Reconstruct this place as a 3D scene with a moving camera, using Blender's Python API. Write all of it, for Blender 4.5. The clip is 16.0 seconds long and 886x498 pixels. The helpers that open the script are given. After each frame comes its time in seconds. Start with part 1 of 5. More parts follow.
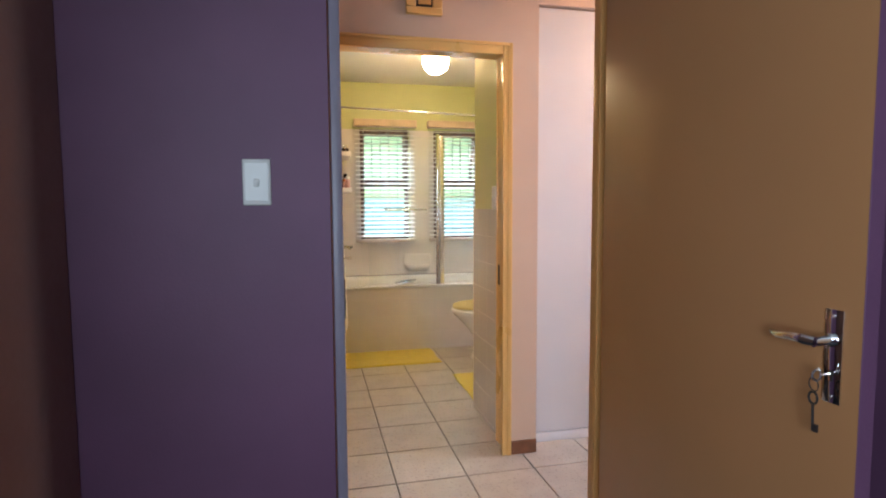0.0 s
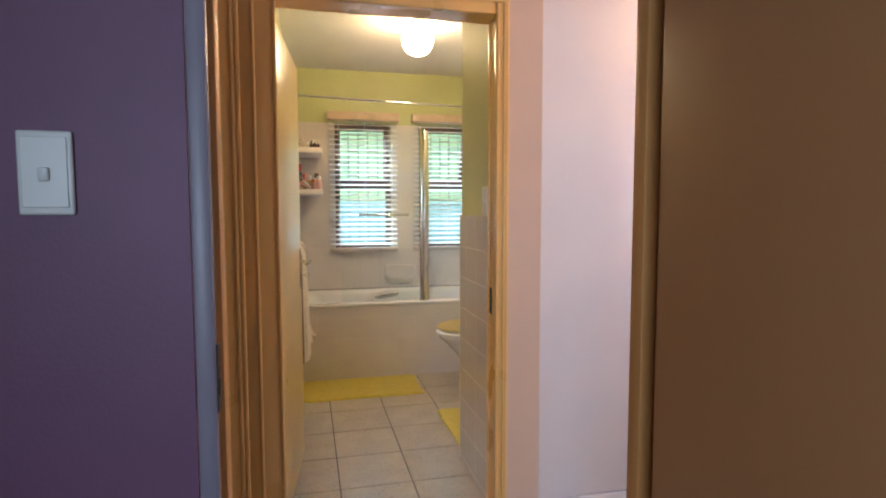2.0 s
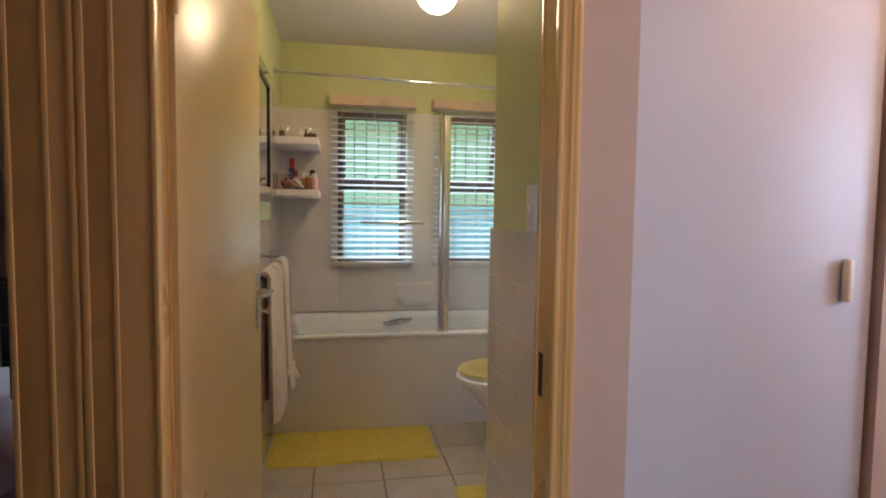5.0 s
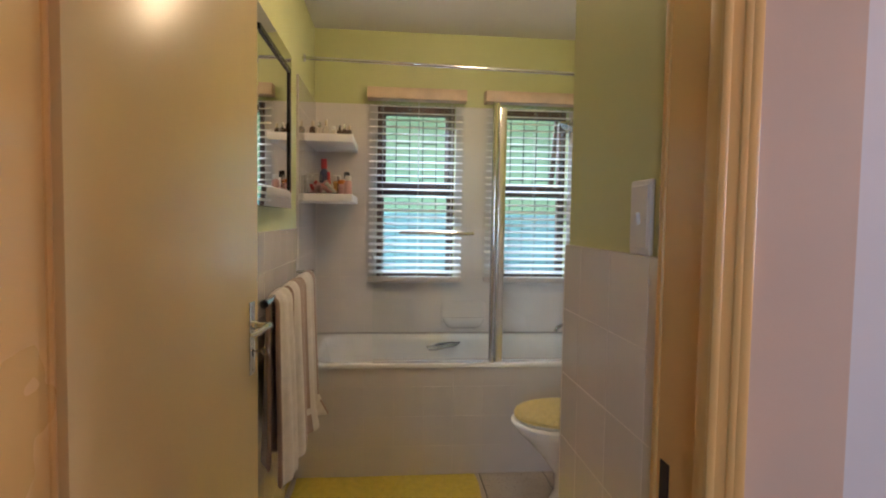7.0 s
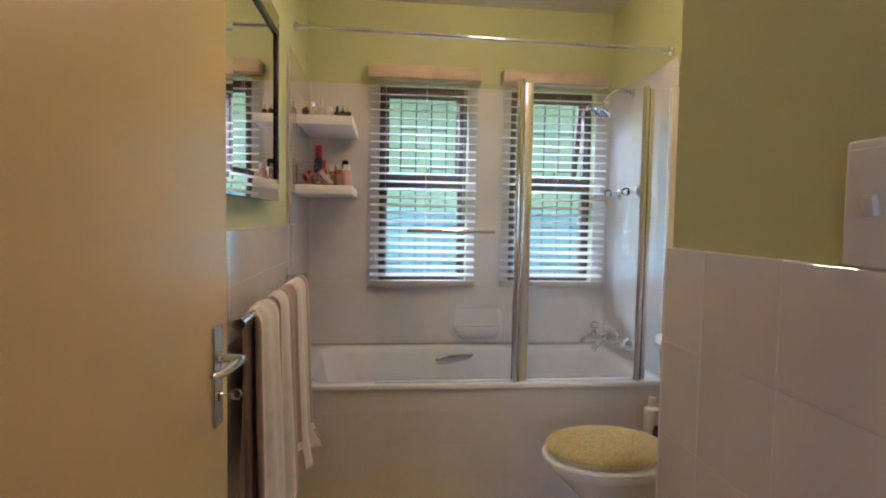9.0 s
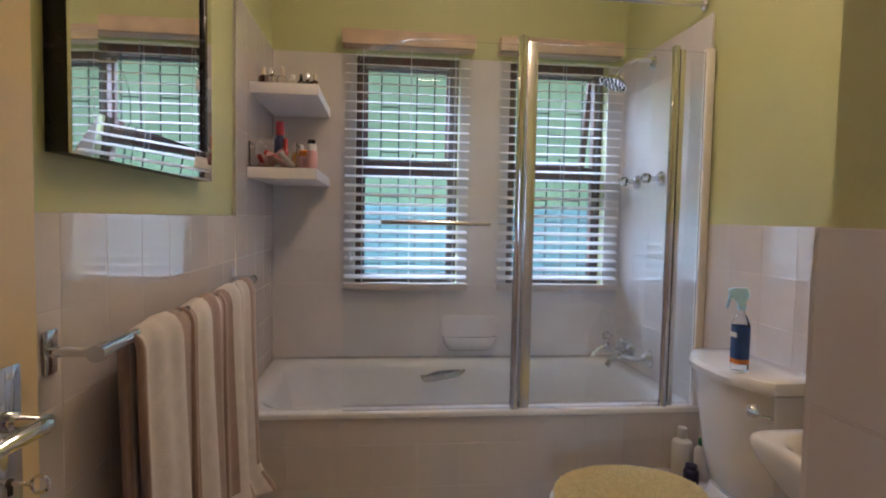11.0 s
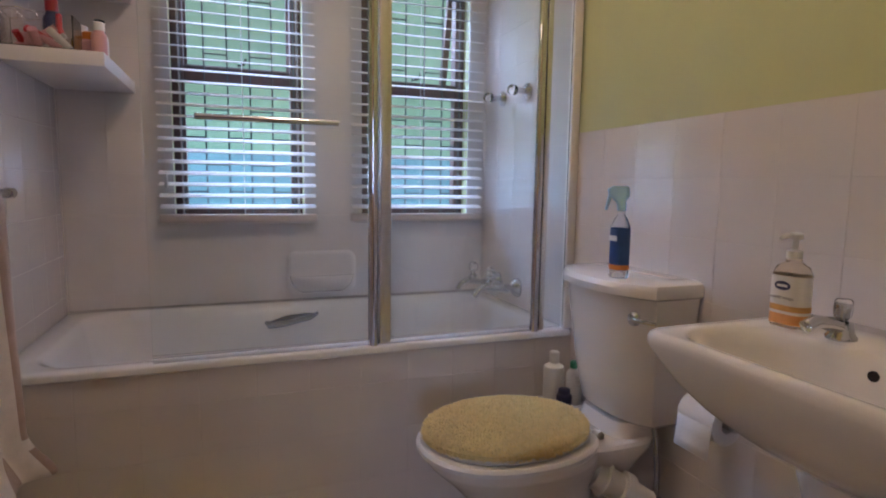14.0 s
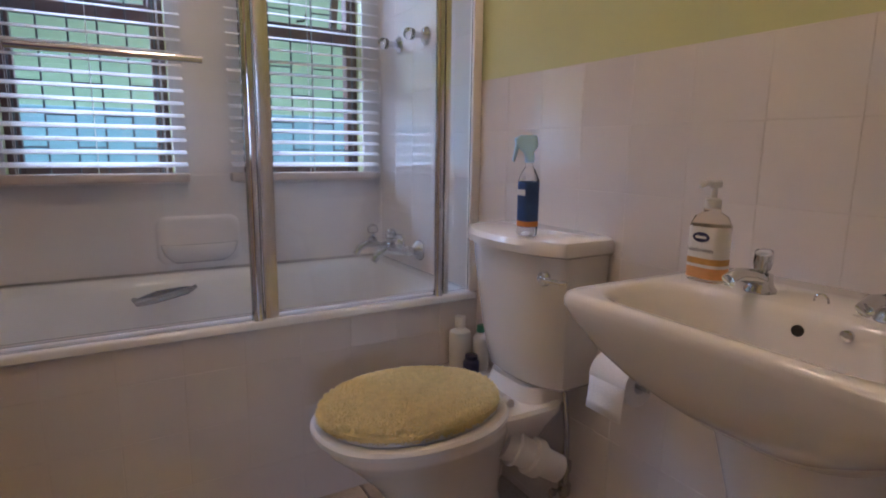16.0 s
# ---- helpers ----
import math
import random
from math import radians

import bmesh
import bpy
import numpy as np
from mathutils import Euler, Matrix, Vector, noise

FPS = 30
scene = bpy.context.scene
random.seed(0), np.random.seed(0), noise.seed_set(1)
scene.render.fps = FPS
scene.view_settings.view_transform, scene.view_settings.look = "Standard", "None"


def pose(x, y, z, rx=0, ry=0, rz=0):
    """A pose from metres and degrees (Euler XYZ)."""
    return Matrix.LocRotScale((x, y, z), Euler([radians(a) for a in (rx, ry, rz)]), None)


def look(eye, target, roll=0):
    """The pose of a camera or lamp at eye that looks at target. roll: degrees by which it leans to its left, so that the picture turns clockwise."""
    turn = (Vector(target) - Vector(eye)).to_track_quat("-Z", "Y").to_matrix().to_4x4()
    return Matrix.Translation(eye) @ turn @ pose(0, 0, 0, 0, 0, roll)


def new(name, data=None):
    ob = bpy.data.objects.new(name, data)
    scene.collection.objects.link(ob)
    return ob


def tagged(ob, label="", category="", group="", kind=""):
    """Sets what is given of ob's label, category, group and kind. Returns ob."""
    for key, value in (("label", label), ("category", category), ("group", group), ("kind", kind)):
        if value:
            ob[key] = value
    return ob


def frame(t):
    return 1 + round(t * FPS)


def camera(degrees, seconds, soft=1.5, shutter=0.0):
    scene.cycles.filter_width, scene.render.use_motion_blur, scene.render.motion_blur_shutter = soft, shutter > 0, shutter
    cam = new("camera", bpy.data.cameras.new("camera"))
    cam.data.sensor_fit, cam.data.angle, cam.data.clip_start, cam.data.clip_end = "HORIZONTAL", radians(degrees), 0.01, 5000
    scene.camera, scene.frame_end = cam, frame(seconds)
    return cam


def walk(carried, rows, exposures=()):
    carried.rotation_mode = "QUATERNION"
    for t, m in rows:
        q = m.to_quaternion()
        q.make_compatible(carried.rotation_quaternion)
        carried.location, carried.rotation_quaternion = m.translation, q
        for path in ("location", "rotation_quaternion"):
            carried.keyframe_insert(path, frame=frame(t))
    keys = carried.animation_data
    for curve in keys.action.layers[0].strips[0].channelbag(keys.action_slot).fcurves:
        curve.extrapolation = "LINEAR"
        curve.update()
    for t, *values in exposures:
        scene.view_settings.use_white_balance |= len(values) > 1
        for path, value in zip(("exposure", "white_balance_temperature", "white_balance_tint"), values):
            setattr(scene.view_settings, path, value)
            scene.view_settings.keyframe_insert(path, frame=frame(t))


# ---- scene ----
cam = camera(76.7, 16.0, soft=2.0)
PATH = [
    (0, (-0.049, -0.136, 1.304), (0.403, 1.806, 1.148), -0.3),
    (0.5, (0.031, 0.033, 1.32), (0.493, 1.972, 1.163), -0.1),
    (1, (0.104, 0.154, 1.317), (0.572, 2.093, 1.164), -0.1),
    (1.5, (0.148, 0.302, 1.317), (0.617, 2.241, 1.168), -0.1),
    (2, (0.176, 0.495, 1.315), (0.648, 2.433, 1.17), -0.1),
    (2.5, (0.209, 0.621, 1.328), (0.682, 2.559, 1.179), 0.0),
    (3, (0.275, 0.798, 1.333), (0.748, 2.736, 1.191), 0.2),
    (3.5, (0.321, 0.935, 1.316), (0.795, 2.874, 1.186), 0.5),
    (4, (0.358, 1.083, 1.322), (0.811, 3.027, 1.192), 0.6),
    (6.3, (0.511, 1.764, 1.33), (0.743, 3.748, 1.217), 0.9),
    (6.5, (0.525, 1.812, 1.326), (0.734, 3.798, 1.218), 0.9),
    (7, (0.51, 1.929, 1.336), (0.703, 3.917, 1.231), 0.9),
    (7.5, (0.47, 2.048, 1.347), (0.665, 4.035, 1.242), 1.0),
    (8, (0.447, 2.144, 1.339), (0.643, 4.131, 1.234), 1.1),
    (8.2, (0.435, 2.183, 1.335), (0.652, 4.168, 1.224), 0.9),
    (10.3, (0.552, 2.665, 1.305), (0.741, 4.653, 1.194), 1.2),
    (10.5, (0.559, 2.709, 1.3), (0.752, 4.696, 1.191), 1.1),
    (11, (0.563, 2.813, 1.281), (0.78, 4.798, 1.174), 1.1),
    (11.5, (0.573, 2.886, 1.255), (0.832, 4.866, 1.146), 1.0),
    (12, (0.576, 2.931, 1.223), (0.9, 4.902, 1.113), 1.1),
    (12.5, (0.591, 2.975, 1.183), (0.993, 4.93, 1.063), 1.0),
    (13, (0.605, 3.018, 1.148), (1.108, 4.948, 1.002), 0.9),
    (13.5, (0.63, 3.059, 1.123), (1.231, 4.958, 0.938), 0.8),
    (14, (0.655, 3.108, 1.095), (1.347, 4.97, 0.868), 0.8),
    (14.5, (0.674, 3.145, 1.078), (1.468, 4.961, 0.81), 0.8),
    (15, (0.688, 3.178, 1.069), (1.571, 4.948, 0.77), 0.8),
    (15.5, (0.71, 3.214, 1.066), (1.652, 4.947, 0.738), 0.7),
    (16, (0.735, 3.249, 1.062), (1.732, 4.948, 0.713), 0.7),
]
EXPOSURES = [(0, 0.94, 7300, 18), (2, 0.72, 6950, 18), (4, 0.26, 6600, 18), (6.5, 0.12, 6450, 18), (7.2, 0.18, 6350, 18), (8.2, 0.26, 6150, 20), (10.5, -0.06, 6000, 27), (13, -0.20, 5650, 32), (16, -0.22, 5750, 36)]
walk(cam, [(t, look(eye, target, roll)) for t, eye, target, roll in PATH], EXPOSURES)

# ---- world and light ----
world = bpy.data.worlds.new("sky")
scene.world = world
world.use_nodes = True
wn = world.node_tree.nodes
sky = wn.new("ShaderNodeTexSky")
sky.sky_type = "NISHITA"
sky.sun_disc = False
sky.sun_elevation, sky.sun_rotation = radians(50), radians(200)
sky.air_density, sky.dust_density = 1.0, 2.0
wn["Background"].inputs["Strength"].default_value = 0.13
world.node_tree.links.new(sky.outputs["Color"], wn["Background"].inputs["Color"])


def lamp(name, kind, m, energy, colour, size=0.1, size_y=None):
    d = bpy.data.lights.new(name, kind)
    d.energy, d.color = energy, colour
    if kind == "SUN":
        d.angle = size
    elif kind == "AREA":
        d.shape, d.size, d.size_y = "RECTANGLE", size, size_y or size
    else:
        d.shadow_soft_size = size
    ob = new(name, d)
    ob.matrix_world = m
    return ob


BLUE = (0.52, 0.77, 1.0)
WARM = (1.0, 0.60, 0.24)
lamp("sun", "SUN", look((0, 0, 20), (3, 9, 0)), 3.4, (1.0, 0.97, 0.94), radians(4))
# area lamps standing in for skylight at the windows
lamp("daylight_fill", "AREA", look((-3.2, 10.0, 5.4), (1.3, 5.4, 1.2)), 1250, BLUE, 5.0, 2.0)
lamp("daylight_fill", "AREA", look((1.05, 7.4, 3.7), (1.0, 5.0, 1.1)), 430, BLUE, 4.0, 1.5)
lamp("daylight_fill", "AREA", look((-1.25, 6.7, 3.1), (-1.25, 4.4, 0.7)), 260, BLUE, 1.2, 0.9)
lamp("daylight_fill", "AREA", look((-0.82, -1.70, 1.5), (0.9, 2.6, 1.1)), 39, BLUE, 0.85, 1.1)
# added cool fill at the closed hall end, where no window is built
lamp("daylight_fill", "AREA", look((3.28, 2.10, 1.5), (0, 2.3, 1.2)), 34, (0.52, 0.72, 1.0), 0.7, 1.0)

# ---- materials ----


def material(name, colour, rough=0.5, metal=0.0, vary=0.08, scale=6.0, bump=0.0, bump_scale=60.0, second=None, spec=None,
             coat=0.0, piece=0.0, sheen=0.0, whole=False):
    m = bpy.data.materials.new(name)
    m.use_nodes = True
    nt = m.node_tree
    n, l = nt.nodes, nt.links
    b = n["Principled BSDF"]
    b.inputs["Roughness"].default_value, b.inputs["Metallic"].default_value = rough, metal
    if spec is not None:
        b.inputs["Specular IOR Level"].default_value = spec
    b.inputs["Coat Weight"].default_value = coat
    b.inputs["Sheen Weight"].default_value = sheen
    where = n.new("ShaderNodeNewGeometry").outputs["Position"] if whole else n.new("ShaderNodeTexCoord").outputs["Object"]
    big, fine = n.new("ShaderNodeTexNoise"), n.new("ShaderNodeTexNoise")
    big.inputs["Scale"].default_value, big.inputs["Detail"].default_value = scale, 5
    fine.inputs["Scale"].default_value, fine.inputs["Detail"].default_value = bump_scale, 4
    for x in (big, fine):
        l.new(where, x.inputs["Vector"])
    ramp = n.new("ShaderNodeMapRange")
    ramp.inputs["From Min"].default_value, ramp.inputs["From Max"].default_value = 0.3, 0.7
    mix = n.new("ShaderNodeMix")
    mix.data_type = "RGBA"
    other = second or tuple(c * (1 - vary * 2) for c in colour)
    mix.inputs["A"].default_value, mix.inputs["B"].default_value = (*colour, 1), (*other, 1)
    l.new(big.outputs["Fac"], ramp.inputs["Value"])
    l.new(ramp.outputs["Result"], mix.inputs["Factor"])
    out = mix.outputs["Result"]
    if piece:
        info = n.new("ShaderNodeObjectInfo")
        hsv = n.new("ShaderNodeHueSaturation")
        r = n.new("ShaderNodeMapRange")
        r.inputs["To Min"].default_value, r.inputs["To Max"].default_value = 1 - piece, 1 + piece
        l.new(info.outputs["Random"], r.inputs["Value"])
        l.new(r.outputs["Result"], hsv.inputs["Value"])
        l.new(out, hsv.inputs["Color"])
        out = hsv.outputs["Color"]
    l.new(out, b.inputs["Base Color"])
    rr = n.new("ShaderNodeMapRange")
    rr.inputs["To Min"].default_value, rr.inputs["To Max"].default_value = max(rough - 0.06, rough * 0.6), min(rough + 0.08, rough * 1.5, 1)
    l.new(fine.outputs["Fac"], rr.inputs["Value"])
    l.new(rr.outputs["Result"], b.inputs["Roughness"])
    if bump:
        bp = n.new("ShaderNodeBump")
        bp.inputs["Strength"].default_value, bp.inputs["Distance"].default_value = bump, 0.004
        l.new(fine.outputs["Fac"], bp.inputs["Height"])
        l.new(bp.outputs["Normal"], b.inputs["Normal"])
    return m


def glass(name, colour=(1, 1, 1), rough=0.0, ior=1.45):
    m = bpy.data.materials.new(name)
    m.use_nodes = True
    b = m.node_tree.nodes["Principled BSDF"]
    b.inputs["Base Color"].default_value = (*colour, 1)
    b.inputs["Transmission Weight"].default_value, b.inputs["Roughness"].default_value = 1.0, rough
    b.inputs["IOR"].default_value = ior
    return m


def glow(name, colour, strength):
    m = bpy.data.materials.new(name)
    m.use_nodes = True
    b = m.node_tree.nodes["Principled BSDF"]
    b.inputs["Base Color"].default_value = (0.9, 0.88, 0.82, 1)
    b.inputs["Emission Color"].default_value, b.inputs["Emission Strength"].default_value = (*colour, 1), strength
    return m


PURPLE = material("purple_paint", (0.185, 0.074, 0.145), 0.55, vary=0.10, scale=2.5, bump=0.12, bump_scale=180)
PEACH = material("peach_paint", (0.66, 0.47, 0.36), 0.6, vary=0.04, scale=2.5, bump=0.04, bump_scale=140)
PINK = material("pink_paint", (0.55, 0.30, 0.26), 0.65, vary=0.05, scale=2, bump=0.1, bump_scale=160)
GREEN = material("green_paint", (0.56, 0.57, 0.27), 0.5, vary=0.04, scale=2.2, bump=0.10, bump_scale=160)
CEILING = material("ceiling_paint", (0.76, 0.73, 0.70), 0.8, vary=0.03, scale=1.8, bump=0.08, bump_scale=120)
GROUT = material("wall_grout", (0.70, 0.64, 0.60), 0.6, vary=0.06, scale=14, bump=0.2, bump_scale=300)
TILE = material("glazed_white_tile", (0.74, 0.68, 0.65), 0.06, vary=0.03, scale=5, bump=0.018, bump_scale=14, piece=0.015, coat=1.0, whole=True)
FLOORTILE = material("beige_floor_tile", (0.53, 0.46, 0.40), 0.28, vary=0.10, scale=7, bump=0.06, bump_scale=70,
                     second=(0.43, 0.37, 0.32), piece=0.05, whole=True)
FLOORGROUT = material("dark_floor_grout", (0.13, 0.11, 0.09), 0.9, vary=0.2, scale=12)
FRAME = material("tan_enamel", (0.78, 0.46, 0.16), 0.28, vary=0.025, scale=2.5, bump_scale=2.5, coat=0.15)
DOORPAINT = material("cream_door_enamel", (0.80, 0.60, 0.30), 0.29, vary=0.03, scale=3, bump_scale=2.5)
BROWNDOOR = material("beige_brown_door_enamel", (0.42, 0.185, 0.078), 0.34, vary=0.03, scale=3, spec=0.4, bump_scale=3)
GREYFRAME = material("tan_bedroom_enamel", (0.58, 0.255, 0.085), 0.45, vary=0.06, scale=5, spec=0.3)
LILACFACE = material("grey_lilac_enamel", (0.25, 0.21, 0.27), 0.4, vary=0.08, scale=7)
LILAC = material("white_cupboard_enamel", (0.70, 0.68, 0.71), 0.48, vary=0.03, scale=2.5, bump=0.03, bump_scale=20)
CHROME = material("chrome", (0.68, 0.69, 0.71), 0.05, 1.0, vary=0.02)
PALEMETAL = material("pale_anodised_metal", (0.82, 0.76, 0.70), 0.35, 0.0, vary=0.04)
SATIN = material("satin_aluminium", (0.80, 0.77, 0.72), 0.22, 0.9, vary=0.06, scale=3)
GREYCHROME = material("dull_grey_chrome", (0.58, 0.61, 0.66), 0.16, 0.8, vary=0.1)
SEALANT = material("aged_sealant", (0.52, 0.48, 0.46), 0.6, vary=0.3, scale=9)
CERAMIC = material("white_ceramic", (0.80, 0.75, 0.71), 0.07, vary=0.015, scale=3, coat=0.4)
ENAMEL = material("white_bath_enamel", (0.80, 0.78, 0.77), 0.12, vary=0.02, scale=3, coat=0.3)
PLASTIC = material("white_plastic", (0.76, 0.74, 0.72), 0.35, vary=0.02)
CREAMPLASTIC = material("cream_plastic", (0.84, 0.79, 0.62), 0.35, vary=0.02)
SLAT = material("white_blind_slat", (0.76, 0.71, 0.69), 0.38, vary=0.04, scale=8)
PELMET = material("pale_timber", (0.66, 0.48, 0.33), 0.45, vary=0.12, scale=9, bump=0.1, bump_scale=90)
RAILWOOD = material("pale_pink_beige_enamel", (0.62, 0.51, 0.46), 0.4, vary=0.06, scale=9)
WINFRAME = material("dark_brown_timber", (0.15, 0.075, 0.06), 0.45, vary=0.2, scale=9, bump=0.2, bump_scale=90)
BARS = material("grey_painted_steel", (0.10, 0.11, 0.12), 0.5, vary=0.1)
GLASS = glass("clear_glass", (0.96, 1.0, 0.99))
WINGLASS = glass("window_glass", (0.98, 1.0, 0.99))
BLACK = material("black_lacquer", (0.012, 0.011, 0.014), 0.25, vary=0.1)
MIRROR = material("silvered_mirror", (0.92, 0.93, 0.92), 0.015, 1.0, vary=0.0)
SKIRT = material("red_brown_timber", (0.24, 0.09, 0.045), 0.4, vary=0.2, scale=14, bump=0.15, bump_scale=120)
SHELFW = material("white_laminate", (0.76, 0.72, 0.72), 0.35, vary=0.02)
YELLOWMAT = material("yellow_cotton_mat", (0.72, 0.56, 0.06), 0.95, vary=0.10, scale=40, bump=0.8, bump_scale=240, sheen=0.3)
YELLOWPILE = material("pale_yellow_pile", (0.86, 0.69, 0.31), 0.95, vary=0.08, scale=60, bump=0.35, bump_scale=260, sheen=0.3)
TOWELW = material("white_terry", (0.87, 0.79, 0.74), 0.95, vary=0.06, scale=30, bump=0.7, bump_scale=320, sheen=0.3)
TOWELT = material("taupe_terry", (0.46, 0.31, 0.25), 0.95, vary=0.08, scale=30, bump=0.7, bump_scale=320, sheen=0.3)
PAPER = material("white_tissue", (0.80, 0.77, 0.75), 0.9, vary=0.03, bump=0.3, bump_scale=200)
RUBBER = material("dark_hole", (0.03, 0.02, 0.018), 0.6)
GLOBE = glow("lit_opal_glass", (1.0, 0.78, 0.47), 41)
HALLBOWL = glow("lit_hall_glass", (1.0, 0.60, 0.28), 33)
LAWN = material("lawn", (0.14, 0.27, 0.16), 0.9, vary=0.2, scale=0.8, bump=0.6, bump_scale=30, second=(0.19, 0.34, 0.20))
# blue base colour stands in for shade on the sunlit wall face
SHADEWALL = material("shade_blue_garden_wall", (0.17, 0.35, 0.40), 0.8, vary=0.08, scale=2, bump=0.2)
LEAF = material("leaf_green", (0.09, 0.18, 0.05), 0.6, vary=0.3, scale=3, second=(0.16, 0.27, 0.09))
BARK = material("bark", (0.12, 0.08, 0.05), 0.9, vary=0.3, scale=8, bump=0.6)
CARPET = material("dark_blue_grey_carpet", (0.045, 0.05, 0.06), 0.95, vary=0.2, scale=30, bump=0.6, bump_scale=300)
SHEET = material("pink_white_bedspread", (0.68, 0.55, 0.54), 0.9, vary=0.05, scale=4, bump=0.3, bump_scale=140, sheen=0.2)
BEDBASE = material("quilted_mattress", (0.42, 0.33, 0.33), 0.85, vary=0.08, scale=8, bump=0.4, bump_scale=60)
CURTAIN = material("mauve_brown_curtain", (0.54, 0.38, 0.32), 0.85, vary=0.12, scale=5, bump=0.3, bump_scale=160)
LACE = material("white_lace_thread", (0.80, 0.80, 0.80), 0.8, vary=0.05)
BLACKPLASTIC = material("black_plastic", (0.012, 0.013, 0.017), 0.35, vary=0.1)
PINE = material("pink_stained_pine", (0.50, 0.27, 0.20), 0.4, vary=0.15, scale=5, bump=0.1, bump_scale=60)

# ---- mesh helpers ----


def shade(me, angle=40):
    for p in me.polygons:
        p.use_smooth = True
    me.set_sharp_from_angle(angle=radians(angle))


def mesh_of(bm, name, mat, angle=40):
    me = bpy.data.meshes.new(name)
    bmesh.ops.recalc_face_normals(bm, faces=bm.faces)
    bm.to_mesh(me)
    bm.free()
    shade(me, angle)
    for one in (mat if isinstance(mat, (list, tuple)) else [mat]):
        me.materials.append(one)
    return me


def part(name, bm, mat, parent=None, label="", angle=40):
    ob = new(name, mesh_of(bm, name, mat, angle))
    ob.parent = parent
    if label:
        ob["label"] = label
    return ob


def empty(name, x, y, z, label, category, group="", kind=""):
    ob = new(name)
    ob.empty_display_size = 0.05
    ob.location = (x, y, z)
    return tagged(ob, label, category, group, kind)


def box(x0, x1, y0, y1, z0, z1, bevel=0.0, seg=2, bm=None):
    bm = bm or bmesh.new()
    r = bmesh.ops.create_cube(bm, size=1, matrix=Matrix.LocRotScale(
        ((x0 + x1) / 2, (y0 + y1) / 2, (z0 + z1) / 2), None, (abs(x1 - x0), abs(y1 - y0), abs(z1 - z0))))
    if bevel:
        es = list({e for v in r["verts"] for e in v.link_edges})
        bmesh.ops.bevel(bm, geom=es, offset=bevel, segments=seg, affect="EDGES", profile=0.5)
    return bm


def lathe(profile, steps=24, axis="Z", at=(0, 0, 0), bm=None):
    """Turn (radius, height) pairs round an axis."""
    bm = bm or bmesh.new()
    rings = []
    for r, h in profile:
        ring = []
        for i in range(steps):
            a = 2 * math.pi * i / steps
            c, s = r * math.cos(a), r * math.sin(a)
            p = {"Z": (c, s, h), "X": (h, c, s), "Y": (c, h, s)}[axis]
            ring.append(bm.verts.new((p[0] + at[0], p[1] + at[1], p[2] + at[2])))
        rings.append(ring)
    for a, b in zip(rings, rings[1:]):
        for i in range(steps):
            j = (i + 1) % steps
            bm.faces.new((a[i], a[j], b[j], b[i]))
    bm.faces.new(rings[0])
    bm.faces.new(rings[-1][::-1])
    return bm


def tube(points, radius, steps=10, bm=None, ends=True):
    """A round bar along points; radius may be one number or one per point."""
    bm = bm or bmesh.new()
    pts = [Vector(p) for p in points]
    rad = radius if isinstance(radius, (list, tuple)) else [radius] * len(pts)
    rings = []
    for k, p in enumerate(pts):
        d = (pts[min(k + 1, len(pts) - 1)] - pts[max(k - 1, 0)]).normalized()
        up = Vector((0, 0, 1)) if abs(d.z) < 0.9 else Vector((1, 0, 0))
        u = d.cross(up).normalized()
        v = u.cross(d).normalized()
        rings.append([bm.verts.new(p + rad[k] * (math.cos(2 * math.pi * i / steps) * u + math.sin(2 * math.pi * i / steps) * v))
                      for i in range(steps)])
    for a, b in zip(rings, rings[1:]):
        for i in range(steps):
            j = (i + 1) % steps
            bm.faces.new((a[i], a[j], b[j], b[i]))
    if ends:
        bm.faces.new(rings[0][::-1])
        bm.faces.new(rings[-1])
    return bm


def loft(loops, cap_start=True, cap_end=True, bm=None):
    bm = bm or bmesh.new()
    rings = [[bm.verts.new(p) for p in loop] for loop in loops]
    n = len(rings[0])
    for a, b in zip(rings, rings[1:]):
        for i in range(n):
            j = (i + 1) % n
            bm.faces.new((a[i], a[j], b[j], b[i]))
    if cap_start:
        bm.faces.new(rings[0][::-1])
    if cap_end:
        bm.faces.new(rings[-1])
    return bm


def rounded(cx, cy, w, d, r, z, per=6):
    """A rounded rectangle as a loop of points."""
    pts = []
    r = min(r, w / 2 - 1e-4, d / 2 - 1e-4)
    for k, (sx, sy) in enumerate(((1, 1), (-1, 1), (-1, -1), (1, -1))):
        for i in range(per + 1):
            a = math.pi / 2 * (k + i / per)
            pts.append((cx + sx * (w / 2 - r) + r * math.cos(a), cy + sy * (d / 2 - r) + r * math.sin(a), z))
    return pts


def oval(cx, cy, rx, ry, z, n=40, p=2.0):
    return [(cx + rx * math.copysign(abs(math.cos(2 * math.pi * i / n)) ** (2 / p), math.cos(2 * math.pi * i / n)),
             cy + ry * math.copysign(abs(math.sin(2 * math.pi * i / n)) ** (2 / p), math.sin(2 * math.pi * i / n)), z) for i in range(n)]


def setting(name, bm, mat, label, category, angle=30):
    return tagged(part(name, bm, mat, None, "", angle), label, category, "", "structure")


# ---- the setting ----
CEIL = 2.53
TOP = 2.10          # outer top of the door frames
